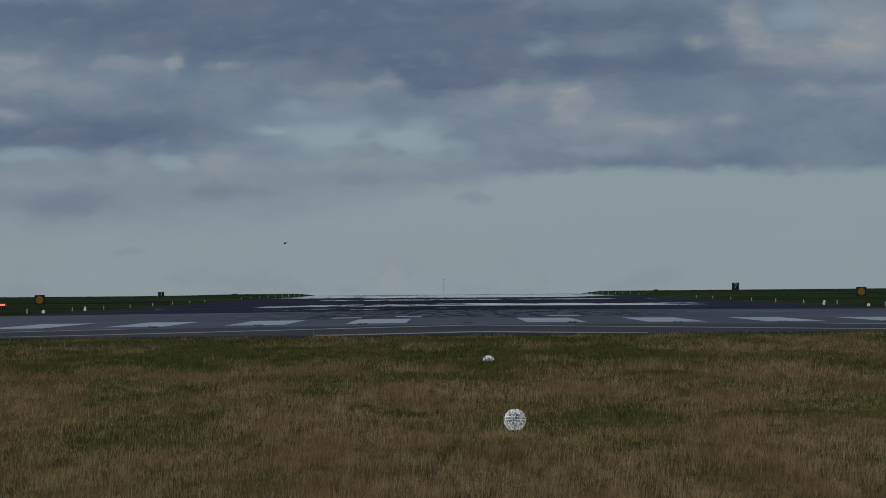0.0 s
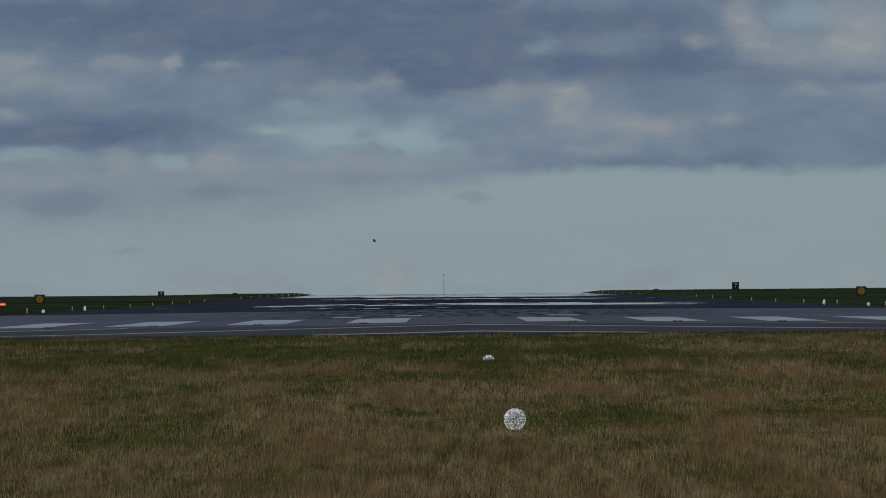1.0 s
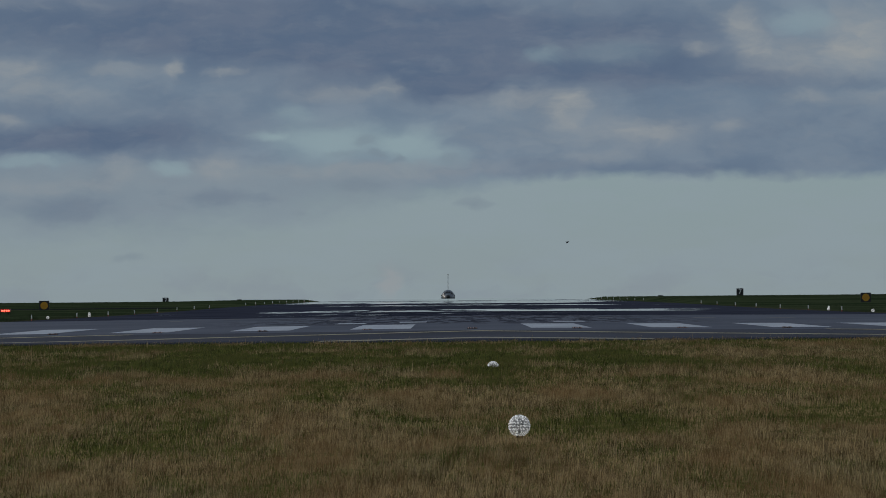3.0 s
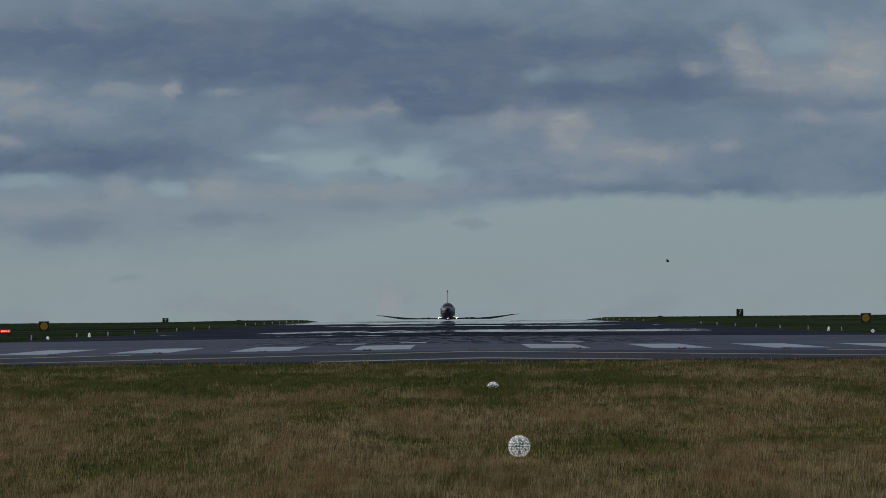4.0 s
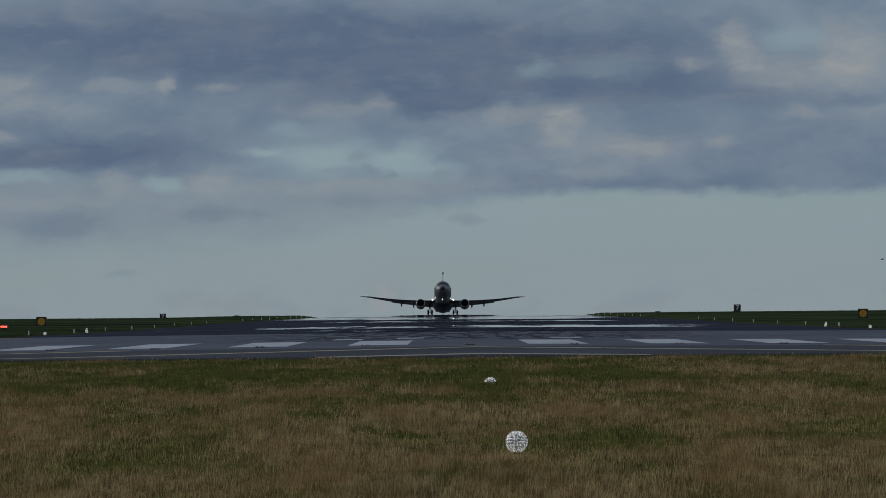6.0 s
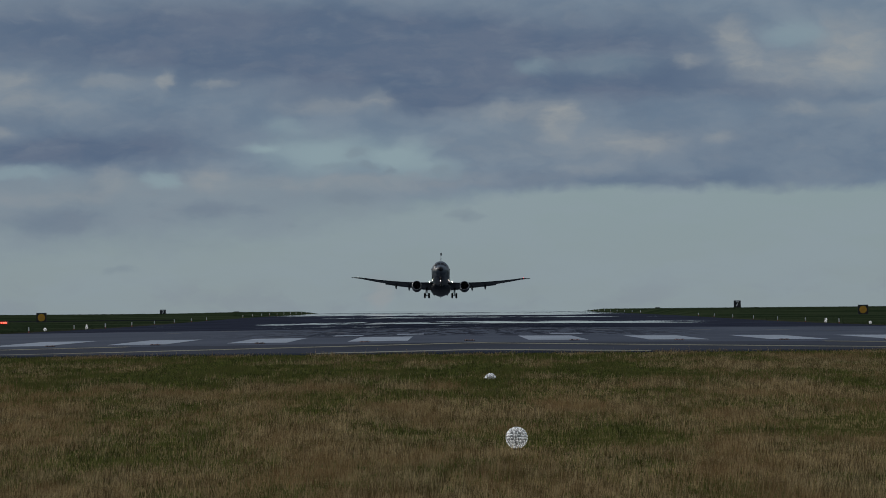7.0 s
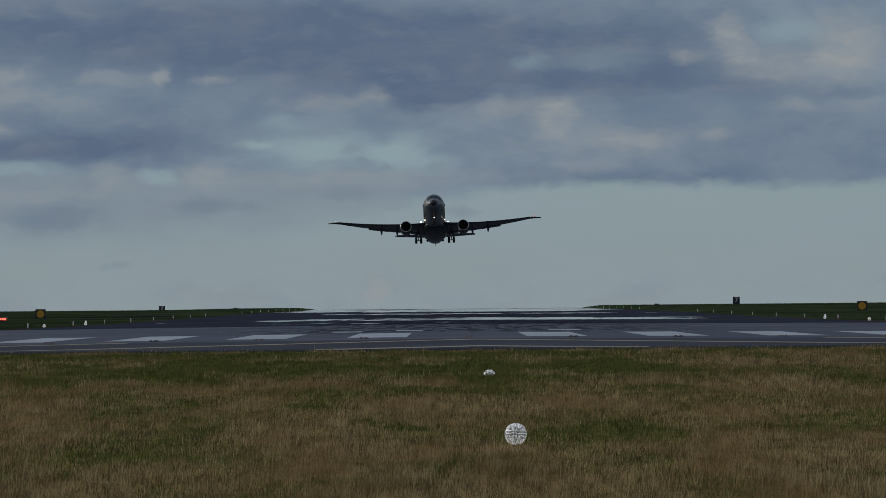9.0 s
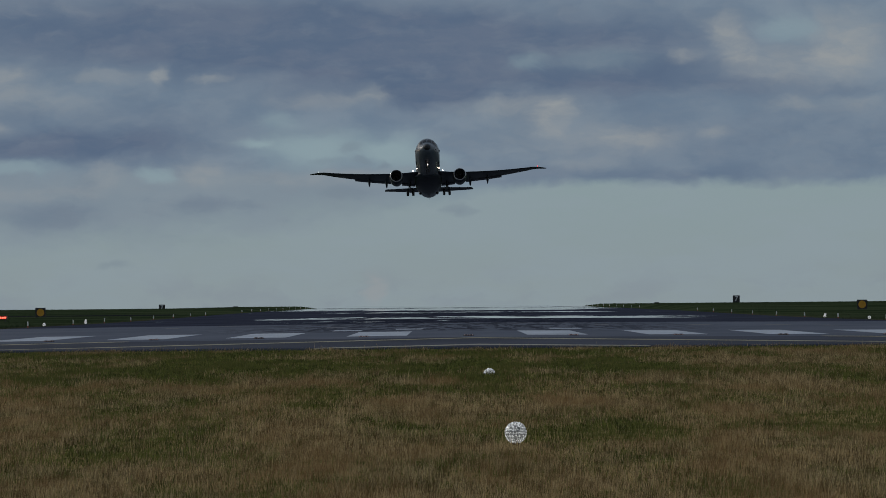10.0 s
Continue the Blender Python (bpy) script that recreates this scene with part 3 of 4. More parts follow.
def meadow():
    rng = np.random.default_rng(5)
    n = 640000
    y = 22.5 + (89.3 - 22.5) * rng.random(n) ** 1.2
    x = (rng.random(n) * 2 - 1) * (1.2 + 0.118 * y) - 0.6
    patch = value_noise(x * 0.95 + 40, y * 0.21 + 40, 21, 5)
    tuft = value_noise(x * 3.4, y * 0.8, 71, 3)
    lush = 0.21 * ease(y, 57.0, 60.0) * (1 - 0.15 * ease(y, 72.0, 84.0))
    lush = lush * (1 - 0.8 * ease(x, 1.6, 4.0))
    # more green blades in a patch right of the near globe
    green_spot = 0.20 * ease(-np.abs(x - 0.55), -1.3, -0.3) * ease(y, 34.4, 35.6) * (1 - ease(y, 37.5, 40.0))
    strip = 0.34 * ease(x, 1.6, 3.4) * ease(y, 36.4, 37.2) * (1 - ease(y, 41.4, 43.0))
    dry = patch + 0.35 * (tuft - 0.5) + 0.36 * (rng.random(n) - 0.5) - lush - green_spot - strip > 0.465 - 0.05 * (1 - ease(y, 33.0, 37.0))
    tall = rng.random(n)
    h = np.where(dry, 0.032 + 0.060 * tall ** 2, 0.026 + 0.046 * tall ** 2) * (0.45 + 1.1 * tuft)
    h *= 1 - 0.2 * ease(y, 82.0, 87.8)
    h *= 1 - 0.7 * strip
    h *= 1 + 0.35 * ease(y, 54.5, 56.5) * (1 - ease(y, 59.0, 61.0))
    h *= 1 - 0.5 * ease(-np.abs(x - 0.0), -0.22, -0.10) * ease(y, 32.6, 34.0) * (1 - ease(y, 35.3, 35.8))
    w = (0.0016 + 0.0014 * rng.random(n)) * (0.7 + y / 55.0)
    stalk = dry & (rng.random(n) < 0.06)
    h, w = np.where(stalk, h * 1.5, h), np.where(stalk, w * 1.5, w)
    # a few tall stalks along the pavement edge
    k = 350
    x, y = np.append(x, rng.random(k) * 22 - 11.5), np.append(y, 76 + 12 * rng.random(k))
    h, w = np.append(h, 0.09 + 0.11 * rng.random(k)), np.append(w, 0.005 + 0.003 * rng.random(k))
    dry = np.append(dry, np.ones(k, bool))
    # thinner cover round the tripod, short of the view
    m = 90000
    x2, y2 = rng.random(m) * 18 - 9, rng.random(m) * 32 - 9.5
    dry2 = value_noise(x2 * 0.8 + 40, y2 * 0.38 + 40, 21) + 0.3 * (rng.random(m) - 0.5) > 0.45
    x, y, dry = np.append(x, x2), np.append(y, y2), np.append(dry, dry2)
    h, w = np.append(h, 0.03 + 0.06 * rng.random(m) ** 2), np.append(w, 0.003 + 0.002 * rng.random(m))
    blades("dry_meadow_grass", x[dry], y[dry], h[dry], w[dry], rng, M_DRY, "dry straw-brown meadow grass gone to seed")
    g = ~dry
    blades("green_meadow_grass", x[g], y[g], h[g], w[g] * 1.2, rng, M_GREEN, "short dull green grass in meadow patches")


meadow()


def verge_tufts():
    """Short rough grass along both runway verges up to the hump."""
    rng = np.random.default_rng(11)
    n = 110000
    y = 205.0 + 500.0 * rng.random(n) ** 1.3
    x = 23.25 + 0.118 * y * rng.random(n)
    x *= np.where(rng.random(n) < 0.5, -1, 1)
    h = 0.02 + 0.10 * rng.random(n) ** 2.2
    w = 0.010 + 0.014 * rng.random(n)
    a = rng.random(n) * np.pi
    z = height(x, y)
    v = np.zeros((n, 3, 3))
    v[:, 0] = np.stack([x - np.cos(a) * w, y - np.sin(a) * w, z - 0.01], -1)
    v[:, 1] = np.stack([x + np.cos(a) * w, y + np.sin(a) * w, z - 0.01], -1)
    v[:, 2] = np.stack([x + 0.05 * rng.standard_normal(n), y + 0.05 * rng.standard_normal(n), z + h], -1)
    me = bpy.data.meshes.new("verge_grass")
    me.vertices.add(n * 3)
    me.vertices.foreach_set("co", v.ravel())
    me.loops.add(n * 3)
    me.loops.foreach_set("vertex_index", np.arange(n * 3, dtype=np.int32))
    me.polygons.add(n)
    me.polygons.foreach_set("loop_start", np.arange(0, n * 3, 3, dtype=np.int32))
    me.update(calc_edges=True)
    me.materials.append(M_TURF)
    tagged(new("verge_grass", me), "short dark green verge grass beside the runway", "grass", kind="stuff")


verge_tufts()

# ---------------------------------------------------------------- lights and markers on the field


def globe_facets(r, centre, seed):
    """Pressed-glass prisms: rows of small raised blocks round a sphere, each tipped a little its own way."""
    rng = random.Random(seed)
    bm = bmesh.new()
    lats = 22
    for j in range(lats):
        t0, t1 = math.pi * (j + 0.14) / lats - math.pi / 2, math.pi * (j + 0.86) / lats - math.pi / 2
        count = 44 if abs(t0 + t1) < 1.9 else 22 if abs(t0 + t1) < 2.7 else 11
        for i in range(count):
            a0, a1 = 2 * math.pi * (i + 0.14) / count, 2 * math.pi * (i + 0.86) / count
            tip = [rng.uniform(-0.002, 0.002) for _ in range(4)]
            ring = []
            for lift, shrink in ((-0.006, 0.0), (0.0, 0.12)):
                row = []
                for k, (u, v) in enumerate(((a0, t0), (a1, t0), (a1, t1), (a0, t1))):
                    u += ((a0 + a1) / 2 - u) * shrink
                    v += ((t0 + t1) / 2 - v) * shrink
                    q = r + lift + (tip[k] if lift == 0.0 else 0)
                    row.append(bm.verts.new((q * math.cos(v) * math.cos(u), q * math.cos(v) * math.sin(u), centre + q * math.sin(v))))
                ring.append(row)
            bm.faces.new(ring[1])
            for k in range(4):
                bm.faces.new((ring[0][k], ring[0][(k + 1) % 4], ring[1][(k + 1) % 4], ring[1][k]))
    return bm


def globe_light(x, y, sink, label, glass, r=0.1):
    """A globe of pressed prism glass on a short stem."""
    g = thing("globe_light", label, "light", "globe lights")
    g.matrix_basis = pose(x, y, up(x, y))
    bm = bmesh.new()
    lathe(bm, [(-0.15, 0.026), (sink - 0.01, 0.026), (sink, 0.034), (sink + 0.02, 0.034)], axis="z", n=16)
    part("stem", bm, M_BLACK, g)
    globe = part("globe", globe_facets(r, r + sink, int(y)), glass, g, "clear prism glass globe")
    bm = bmesh.new()
    bmesh.ops.create_uvsphere(bm, u_segments=32, v_segments=20, radius=r - 0.005, matrix=Matrix.Translation((0, 0, r + sink)))
    smooth(part("inner_glass", bm, M_GLOBE_INNER, globe, "smoky inner glass"))
    return g


def prism_glass(name, shine):
    """Glass blocks, each its own tone; the emission is put into the glass itself and follows that tone."""
    m, t, p = base_material(name)
    geo = t.nodes.new("ShaderNodeNewGeometry")
    co = t.nodes.new("ShaderNodeTexCoord").outputs["Object"]
    tone = math_node(t, "ADD", math_node(t, "MULTIPLY", geo.outputs["Random Per Island"], 0.75), math_node(t, "MULTIPLY", noise_out(t, co, 22.0, 2.0), 0.5))
    tone = ranged(t, tone, 0.18, 0.92)
    link(t, mix_colour(t, tone, (0.30, 0.31, 0.31), (0.95, 0.96, 0.96)), p.inputs["Base Color"])
    p.inputs["Roughness"].default_value = 0.12
    p.inputs["Transmission Weight"].default_value = 0.15
    p.inputs["Coat Weight"].default_value = 0.6
    link(t, mix_colour(t, tone, (0.1, 0.1, 0.1), (1.0, 1.0, 0.98)), p.inputs["Emission Color"])
    p.inputs["Emission Strength"].default_value = shine
    return m


M_GLOBE_INNER = surface("smoky_glass", (0.06, 0.065, 0.065), (0.10, 0.105, 0.105), 30.0, 0.2)
# emission added to brighten the near globes' glass
M_GLOBE = prism_glass("prism_glass", 0.28)
M_GLOBE_LIT = prism_glass("prism_glass_lit", 0.40)
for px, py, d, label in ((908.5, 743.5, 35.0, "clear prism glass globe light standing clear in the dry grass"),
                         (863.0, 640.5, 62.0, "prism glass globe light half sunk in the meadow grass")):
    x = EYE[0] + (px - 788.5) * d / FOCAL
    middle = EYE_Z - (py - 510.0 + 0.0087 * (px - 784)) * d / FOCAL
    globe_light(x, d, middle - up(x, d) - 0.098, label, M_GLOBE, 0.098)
for x, y in ((-23.1, 221), (-23.15, 247), (23.0, 221), (23.0, 247)):
    globe_light(x, y, 0.06, "lit ribbed glass globe light beside the runway edge", M_GLOBE_LIT, 0.092)
for x, y in ((-25.7, 275), (25.7, 275)):
    globe_light(x, y, 0.09, "small far globe light beside the runway edge", M_GLOBE_LIT, 0.08)


def marker_stake():
    s = thing("marker_stake", "short white marker stake with a red foot in the verge", "marker post", "runway marker stakes")
    bm = bmesh.new()
    lathe(bm, [(-0.1, 0.031), (0.09, 0.031)], axis="z", n=12)
    part("foot", bm, M_RED, s, "red plastic foot")
    bm = bmesh.new()
    lathe(bm, [(0.09, 0.034), (0.315, 0.034), (0.33, 0.026)], axis="z", n=12)
    part("stake", bm, M_POST, s)
    return s


first = marker_stake()
first.matrix_basis = pose(-23.8, 219.0, up(-23.8, 219))
for x, y0, y1, step, gone in ((-23.8, 219.0, 245.5, 22.5, (0, 8, 9)), (23.8, 219.7, 246.7, 23.05, (8, 9, 10, 11))):
    for i in range(21):
        y = y0 if i == 0 else y1 + step * (i - 1)
        if i not in gone:
            copy_thing(first, pose(x, y, up(x, y), 2 * math.sin(7 * i + x), 2 * math.cos(5 * i + x), 0))


def arrestor_board(x, y):
    b = thing("arrestor_board", "black square board with an orange disc on two legs", "sign", "arrestor gear boards")
    b.matrix_basis = pose(x, y, up(x, y))
    bm = bmesh.new()
    box(bm, (-0.47, -0.04, 0.06), (0.47, 0.04, 0.92), 0.012)
    part("board", bm, M_BLACK, b)
    bm = bmesh.new()
    lathe(bm, [(-0.055, 0.335), (-0.045, 0.345), (-0.035, 0.345)], origin=(0, 0, 0.48), axis="y", n=36)
    part("disc", bm, M_ORANGE, b, "orange disc")
    for sx in (-0.35, 0.35):
        bm = bmesh.new()
        lathe(bm, [(-0.2, 0.035), (0.08, 0.035)], origin=(sx, 0, 0), axis="z", n=10)
        part("leg", bm, M_BLACK, b)
    return b


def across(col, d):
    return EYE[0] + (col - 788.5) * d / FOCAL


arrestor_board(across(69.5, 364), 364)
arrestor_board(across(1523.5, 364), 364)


def distance_board(x, y):
    b = thing("distance_board", "black runway distance board with a white figure seven", "sign", "distance boards")
    b.matrix_basis = pose(x, y, up(x, y))
    bm = bmesh.new()
    box(bm, (-0.58, -0.09, -0.06), (0.58, 0.09, 1.17), 0.015)
    part("board", bm, M_BLACK, b)
    text = bpy.data.curves.new("figure", "FONT")
    text.body, text.size, text.align_x, text.extrude, text.offset = "7", 1.15, "CENTER", 0.01, 0.012
    f = new("figure", text)
    f.data.materials.append(M_FIGURE)
    f.parent = b
    f.matrix_basis = pose(0, -0.105, 0.24, 90, 0, 0)
    for sx in (-0.4, 0.4):
        bm = bmesh.new()
        box(bm, (sx - 0.05, -0.05, -0.3), (sx + 0.05, 0.05, -0.04))
        part("leg", bm, M_BLACK, b)


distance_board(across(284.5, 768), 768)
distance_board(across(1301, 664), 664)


def far_board(x, y, w):
    b = thing("far_board", "small dark low board on the far verge skyline", "sign", "far boards")
    b.matrix_basis = pose(x, y, up(x, y))
    bm = bmesh.new()
    box(bm, (-w / 2, -0.1, -0.02), (w / 2, 0.1, 0.20), 0.02)
    part("panel", bm, M_BLACK, b)
    bm = bmesh.new()
    box(bm, (-w / 3, -0.05, -0.2), (w / 3, 0.05, -0.01))
    part("foot", bm, M_BLACK, b)


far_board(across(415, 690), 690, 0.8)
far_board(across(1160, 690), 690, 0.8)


def slope_light(x, y):
    """Approach slope unit: a low box with a row of red lenses."""
    s = thing("slope_light", "low approach slope light unit showing red", "light")
    s.matrix_basis = pose(x, y, up(x, y))
    bm = bmesh.new()
    box(bm, (-0.44, -0.25, 0.20), (0.44, 0.4, 0.46), 0.03)
    part("housing", bm, M_RED, s)
    for k in (-0.17, 0.0, 0.17, 0.34):
        bm = bmesh.new()
        lathe(bm, [(-0.28, 0.055), (-0.25, 0.07), (-0.24, 0.07)], origin=(k, 0, 0.33), axis="y", n=16)
        part("lens", bm, M_PAPI, s, "red glowing lens")
    for k in (-0.3, 0.3):
        bm = bmesh.new()
        lathe(bm, [(-0.2, 0.04), (0.22, 0.04)], origin=(k, 0.1, 0), axis="z", n=10)
        part("leg", bm, M_BLACK, s)


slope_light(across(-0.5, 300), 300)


def inset_light():
    s = thing("inset_light", "low metal inset threshold light with small red lenses", "light", "threshold lights")
    bm = bmesh.new()
    lathe(bm, [(0.0, 0.08), (0.02, 0.077), (0.04, 0.055), (0.045, 0.02)], axis="z", n=18)
    part("rim", bm, M_BLACK, s)
    for k in (-0.035, 0.035):
        bm = bmesh.new()
        box(bm, (k - 0.014, -0.076, 0.012), (k + 0.014, -0.045, 0.034), 0.004)
        part("lens", bm, M_INSET, s, "small red lens")
    return s


first = None
for i in range(-5, 6):
    for k in (-0.045, 0.105):
        x = 3.06 * i + k
        m = pose(x, 115.4, up(x, 115.4, 0.034))
        if first is None:
            first = inset_light()
            first.matrix_basis = m
        else:
            copy_thing(first, m)

# ---------------------------------------------------------------- aircraft (nose at local y = 0, tail towards +y, ground at z = 0)
STATIONS = [(0.0, 0.05, 3.02, 2.92), (0.12, 0.30, 3.22, 2.66), (0.28, 0.46, 3.34, 2.48), (0.6, 0.74, 3.50, 2.20), (1.0, 0.98, 3.67, 1.97), (1.5, 1.20, 3.86, 1.76),
            (1.8, 1.30, 3.99, 1.67), (2.1, 1.40, 4.32, 1.59), (2.5, 1.50, 4.70, 1.50), (3.2, 1.65, 5.00, 1.39), (4.4, 1.80, 5.22, 1.31), (6.0, 1.88, 5.31, 1.28),
            (9.0, 1.88, 5.31, 1.28), (24.0, 1.88, 5.31, 1.28), (27.0, 1.84, 5.31, 1.55), (30.0, 1.62, 5.30, 2.20),
            (33.0, 1.20, 5.22, 3.05), (36.0, 0.70, 5.05, 3.95), (38.0, 0.24, 4.80, 4.45)]
_S = np.array(STATIONS)


def skin(y, a, out=0.0):
    """Point of the fuselage skin at y, at a degrees from the crown towards +x."""
    hw, top, bot = (float(np.interp(y, _S[:, 0], _S[:, k])) for k in (1, 2, 3))
    mid = bot + (top - bot) * 0.5
    s, c = math.sin(radians(a)), math.cos(radians(a))
    return ((hw + out) * s, y, mid + ((top - mid) + out) * c)


def skin_ring(y, n=36):
    return [skin(y, 360 * i / n) for i in range(n)]


def wing_section(x, lead, trail, z, thick, n=7):
    """An aerofoil ring at span x."""
    up_, low = [], []
    for i in range(n + 1):
        u = (1 - math.cos(math.pi * i / n)) / 2
        t = thick * 2.6 * (0.2969 * math.sqrt(u) - 0.126 * u - 0.3516 * u * u + 0.2843 * u ** 3 - 0.1036 * u ** 4) * 1.9
        y = lead + (trail - lead) * u
        up_.append((x, y, z + t * 0.62 - 0.02 * (trail - lead) * u))
        low.append((x, y, z - t * 0.38 - 0.02 * (trail - lead) * u - 0.012))
    return up_ + low[::-1]


def wing_z(x):
    s = max(abs(x) - 1.5, 0)
    return 2.22 + 0.086 * s + 0.0051 * s * s


LEAD = ([0.8, 1.8, 3.2, 5.8, 16.6, 17.6, 18.82], [12.6, 13.0, 14.0, 15.5, 21.4, 22.5, 24.6])
TRAIL = ([0.8, 1.8, 5.8, 16.6, 17.6, 18.82], [21.0, 21.0, 20.9, 23.0, 23.7, 25.0])


def patrol_aircraft():
    a = thing("patrol_aircraft", "grey twin-engined jet patrol aircraft taking off, wheels down", "aircraft")

    bm = bmesh.new()
    ys = [0.36, 0.6, 1.0, 1.5, 1.8, 2.1, 2.5, 3.2, 4.4, 6, 9, 12, 16, 20, 24, 27, 30, 33, 36, 38]
    loft(bm, [skin_ring(y) for y in ys])
    body = smooth(part("fuselage", bm, M_GREY, a, "matt grey fuselage"))
    bm = bmesh.new()
    loft(bm, [skin_ring(y) for y in (0.0, 0.05, 0.12, 0.2, 0.28, 0.36)])
    smooth(part("radome_tip", bm, M_BLACK, body, "black nose tip"))
    for a0, a1, y0, y1 in ((3, 28, 1.86, 2.30), (34, 56, 1.84, 2.36), (62, 75, 2.05, 2.6)):
        for side in (-1, 1):
            bm = bmesh.new()
            rows = [[bm.verts.new(skin(y + 0.003 * abs(q), side * q, 0.016)) for q in np.linspace(a0, a1, 5)] for y in np.linspace(y0, y1, 6)]
            for r0, r1 in zip(rows, rows[1:]):
                for i in range(4):
                    bm.faces.new((r0[i], r0[i + 1], r1[i + 1], r1[i]))
            part("windscreen_pane", bm, M_GLASS_DARK, body, "dark cockpit window")
    bm = bmesh.new()
    rings = []
    for y, hw, dz in ((11.4, 0.5, 0.05), (12.4, 1.5, 0.35), (14, 2.05, 0.55), (18, 2.15, 0.62), (21, 2.0, 0.55), (23.2, 1.4, 0.3), (24.6, 0.5, 0.05)):
        rings.append([(hw * math.cos(q), y, 1.75 + (0.35 if math.sin(q) > 0 else 0.42 + dz) * math.sin(q)) for q in np.linspace(0, 2 * math.pi, 24, endpoint=False)])
    loft(bm, rings)
    smooth(part("belly_fairing", bm, M_SHADED_GREY, a))
    for side in (-1, 1):
        for y, z, w in ((6.6, 3.9, 0.15), (8.2, 2.5, 0.12)):
            bm = bmesh.new()
            x = 1.88 * math.sqrt(max(0.0, 1 - ((z - 3.3) / 2.01) ** 2))
            loft(bm, [circle((side * x, y + d, z), r, "y", 12) for d, r in ((-0.7, 0.02), (-0.4, w * 0.7), (0, w), (0.8, w * 0.8), (1.4, 0.02))])
            smooth(part("sensor_blister", bm, M_BLACK, body, "dark sensor blister"))
        bm = bmesh.new()
        rows = [[bm.verts.new(skin(y, side * q, 0.012)) for q in (66, 78, 90, 100)] for y in (4.2, 4.65, 5.1)]
        for r0, r1 in zip(rows, rows[1:]):
            for i in range(3):
                bm.faces.new((r0[i], r0[i + 1], r1[i + 1], r1[i]))
        part("cabin_door", bm, M_SHADED_GREY, body, "darker grey cabin door")
    for side in (-1, 1):
        for y, a0 in ((1.7, 88), (2.0, 100), (2.3, 116)):
            x, _, z = skin(y, side * a0, 0.05)
            bm = bmesh.new()
            loft(bm, [circle((x, y + d, z), r, "y", 8) for d, r in ((-0.28, 0.008), (-0.2, 0.026), (0.1, 0.03), (0.18, 0.012))])
            part("air_probe", bm, M_BLACK, body, "dark air data probe")
    # flat black patch on the skin, painting the shaded hollow of the wheel bay
    bm = bmesh.new()
    rows = [[bm.verts.new(skin(y, q, 0.012)) for q in (168, 174, 180, 186, 192)] for y in (2.9, 3.4, 3.9, 4.5)]
    for r0, r1 in zip(rows, rows[1:]):
        for i in range(4):
            bm.faces.new((r0[i], r0[i + 1], r1[i + 1], r1[i]))
    part("nose_bay_shade", bm, M_BLACK, body, "black patch as the shade in the nose wheel bay")
    bm = bmesh.new()
    bmesh.ops.create_uvsphere(bm, u_segments=16, v_segments=12, radius=0.30, matrix=Matrix.Translation((0, 6.4, 1.12)))
    smooth(part("sensor_turret", bm, M_BLACK, a, "black ball sensor turret"))
    for side in (-1, 1):
        bm = bmesh.new()
        loft(bm, [circle((side * 1.36, 24.3 + d, 1.62), r, "y", 12) for d, r in ((-0.6, 0.03), (-0.35, 0.17), (0.1, 0.22), (0.6, 0.17), (1.1, 0.03))])
        smooth(part("rear_sensor_fairing", bm, M_BLACK, body, "dark rear sensor fairing"))
    for y, z, drop in ((9.6, 1.30, 0.42), (25.4, 1.38, 0.36), (27.6, 1.72, 0.30)):
        bm = bmesh.new()
        loft(bm, [[(w * 0.045, y + dy + q, zz) for w, q in ((-1, 0), (0, -0.22), (1, 0), (0, 0.26))] for dy, zz in ((0, z + 0.06), (0.12, z - drop))])
        part("belly_aerial", bm, M_BLACK, body, "dark blade aerial under the belly")
    for y, z in ((8.5, 5.31), (22.5, 5.31)):
        bm = bmesh.new()
        loft(bm, [[(w * 0.03, y + dy + q, zz) for w, q in ((-1, 0), (0, -0.2), (1, 0), (0, 0.25))] for dy, zz in ((0, z - 0.05), (0.2, z + 0.35))])
        part("blade_aerial", bm, M_GREY, a)

    wings = []
    for side in (-1, 1):
        bm = bmesh.new()
        xs = [0.8, 1.8, 3.2, 4.5, 5.8, 8, 10.5, 13, 15, 16.6, 17.2, 17.6, 18.2, 18.82]
        loft(bm, [wing_section(side * x, np.interp(x, *LEAD), np.interp(x, *TRAIL), wing_z(x),
                               float(np.interp(x, [0.8, 5.8, 16.6, 18.82], [0.85, 0.48, 0.17, 0.05]))) for x in xs])
        wing = smooth(part("wing", bm, M_SHADED_GREY, a, "grey swept wing with raked tip, darkened in colour for shade"))
        for x0, x1, drop in ((2.1, 4.2, 0.20), (5.9, 11.6, 0.13)):
            bm = bmesh.new()
            loft(bm, [wing_section(side * x, np.interp(x, *TRAIL) - 0.5, np.interp(x, *TRAIL) + 0.75, wing_z(x) - drop, 0.10) for x in (x0, (x0 + x1) / 2, x1)])
            part("flap", bm, M_SHADED_GREY, wing, "lowered flap")
        for x in (2.9, 6.6, 9.35):
            bm = bmesh.new()
            te = float(np.interp(x, *TRAIL))
            loft(bm, [circle((side * x, te - 2.4 + d, wing_z(x) - 0.30 - s), r, "y", 12, 1.5) for d, r, s in
                      ((0, 0.03, 0), (0.6, 0.14, 0.1), (1.6, 0.2, 0.2), (2.6, 0.15, 0.34), (3.4, 0.03, 0.5))])
            smooth(part("flap_fairing", bm, M_SHADED_GREY, wing))
        # engine
        ex, ez, ey = side * 4.95, 1.47, 12.0
        bm = bmesh.new()
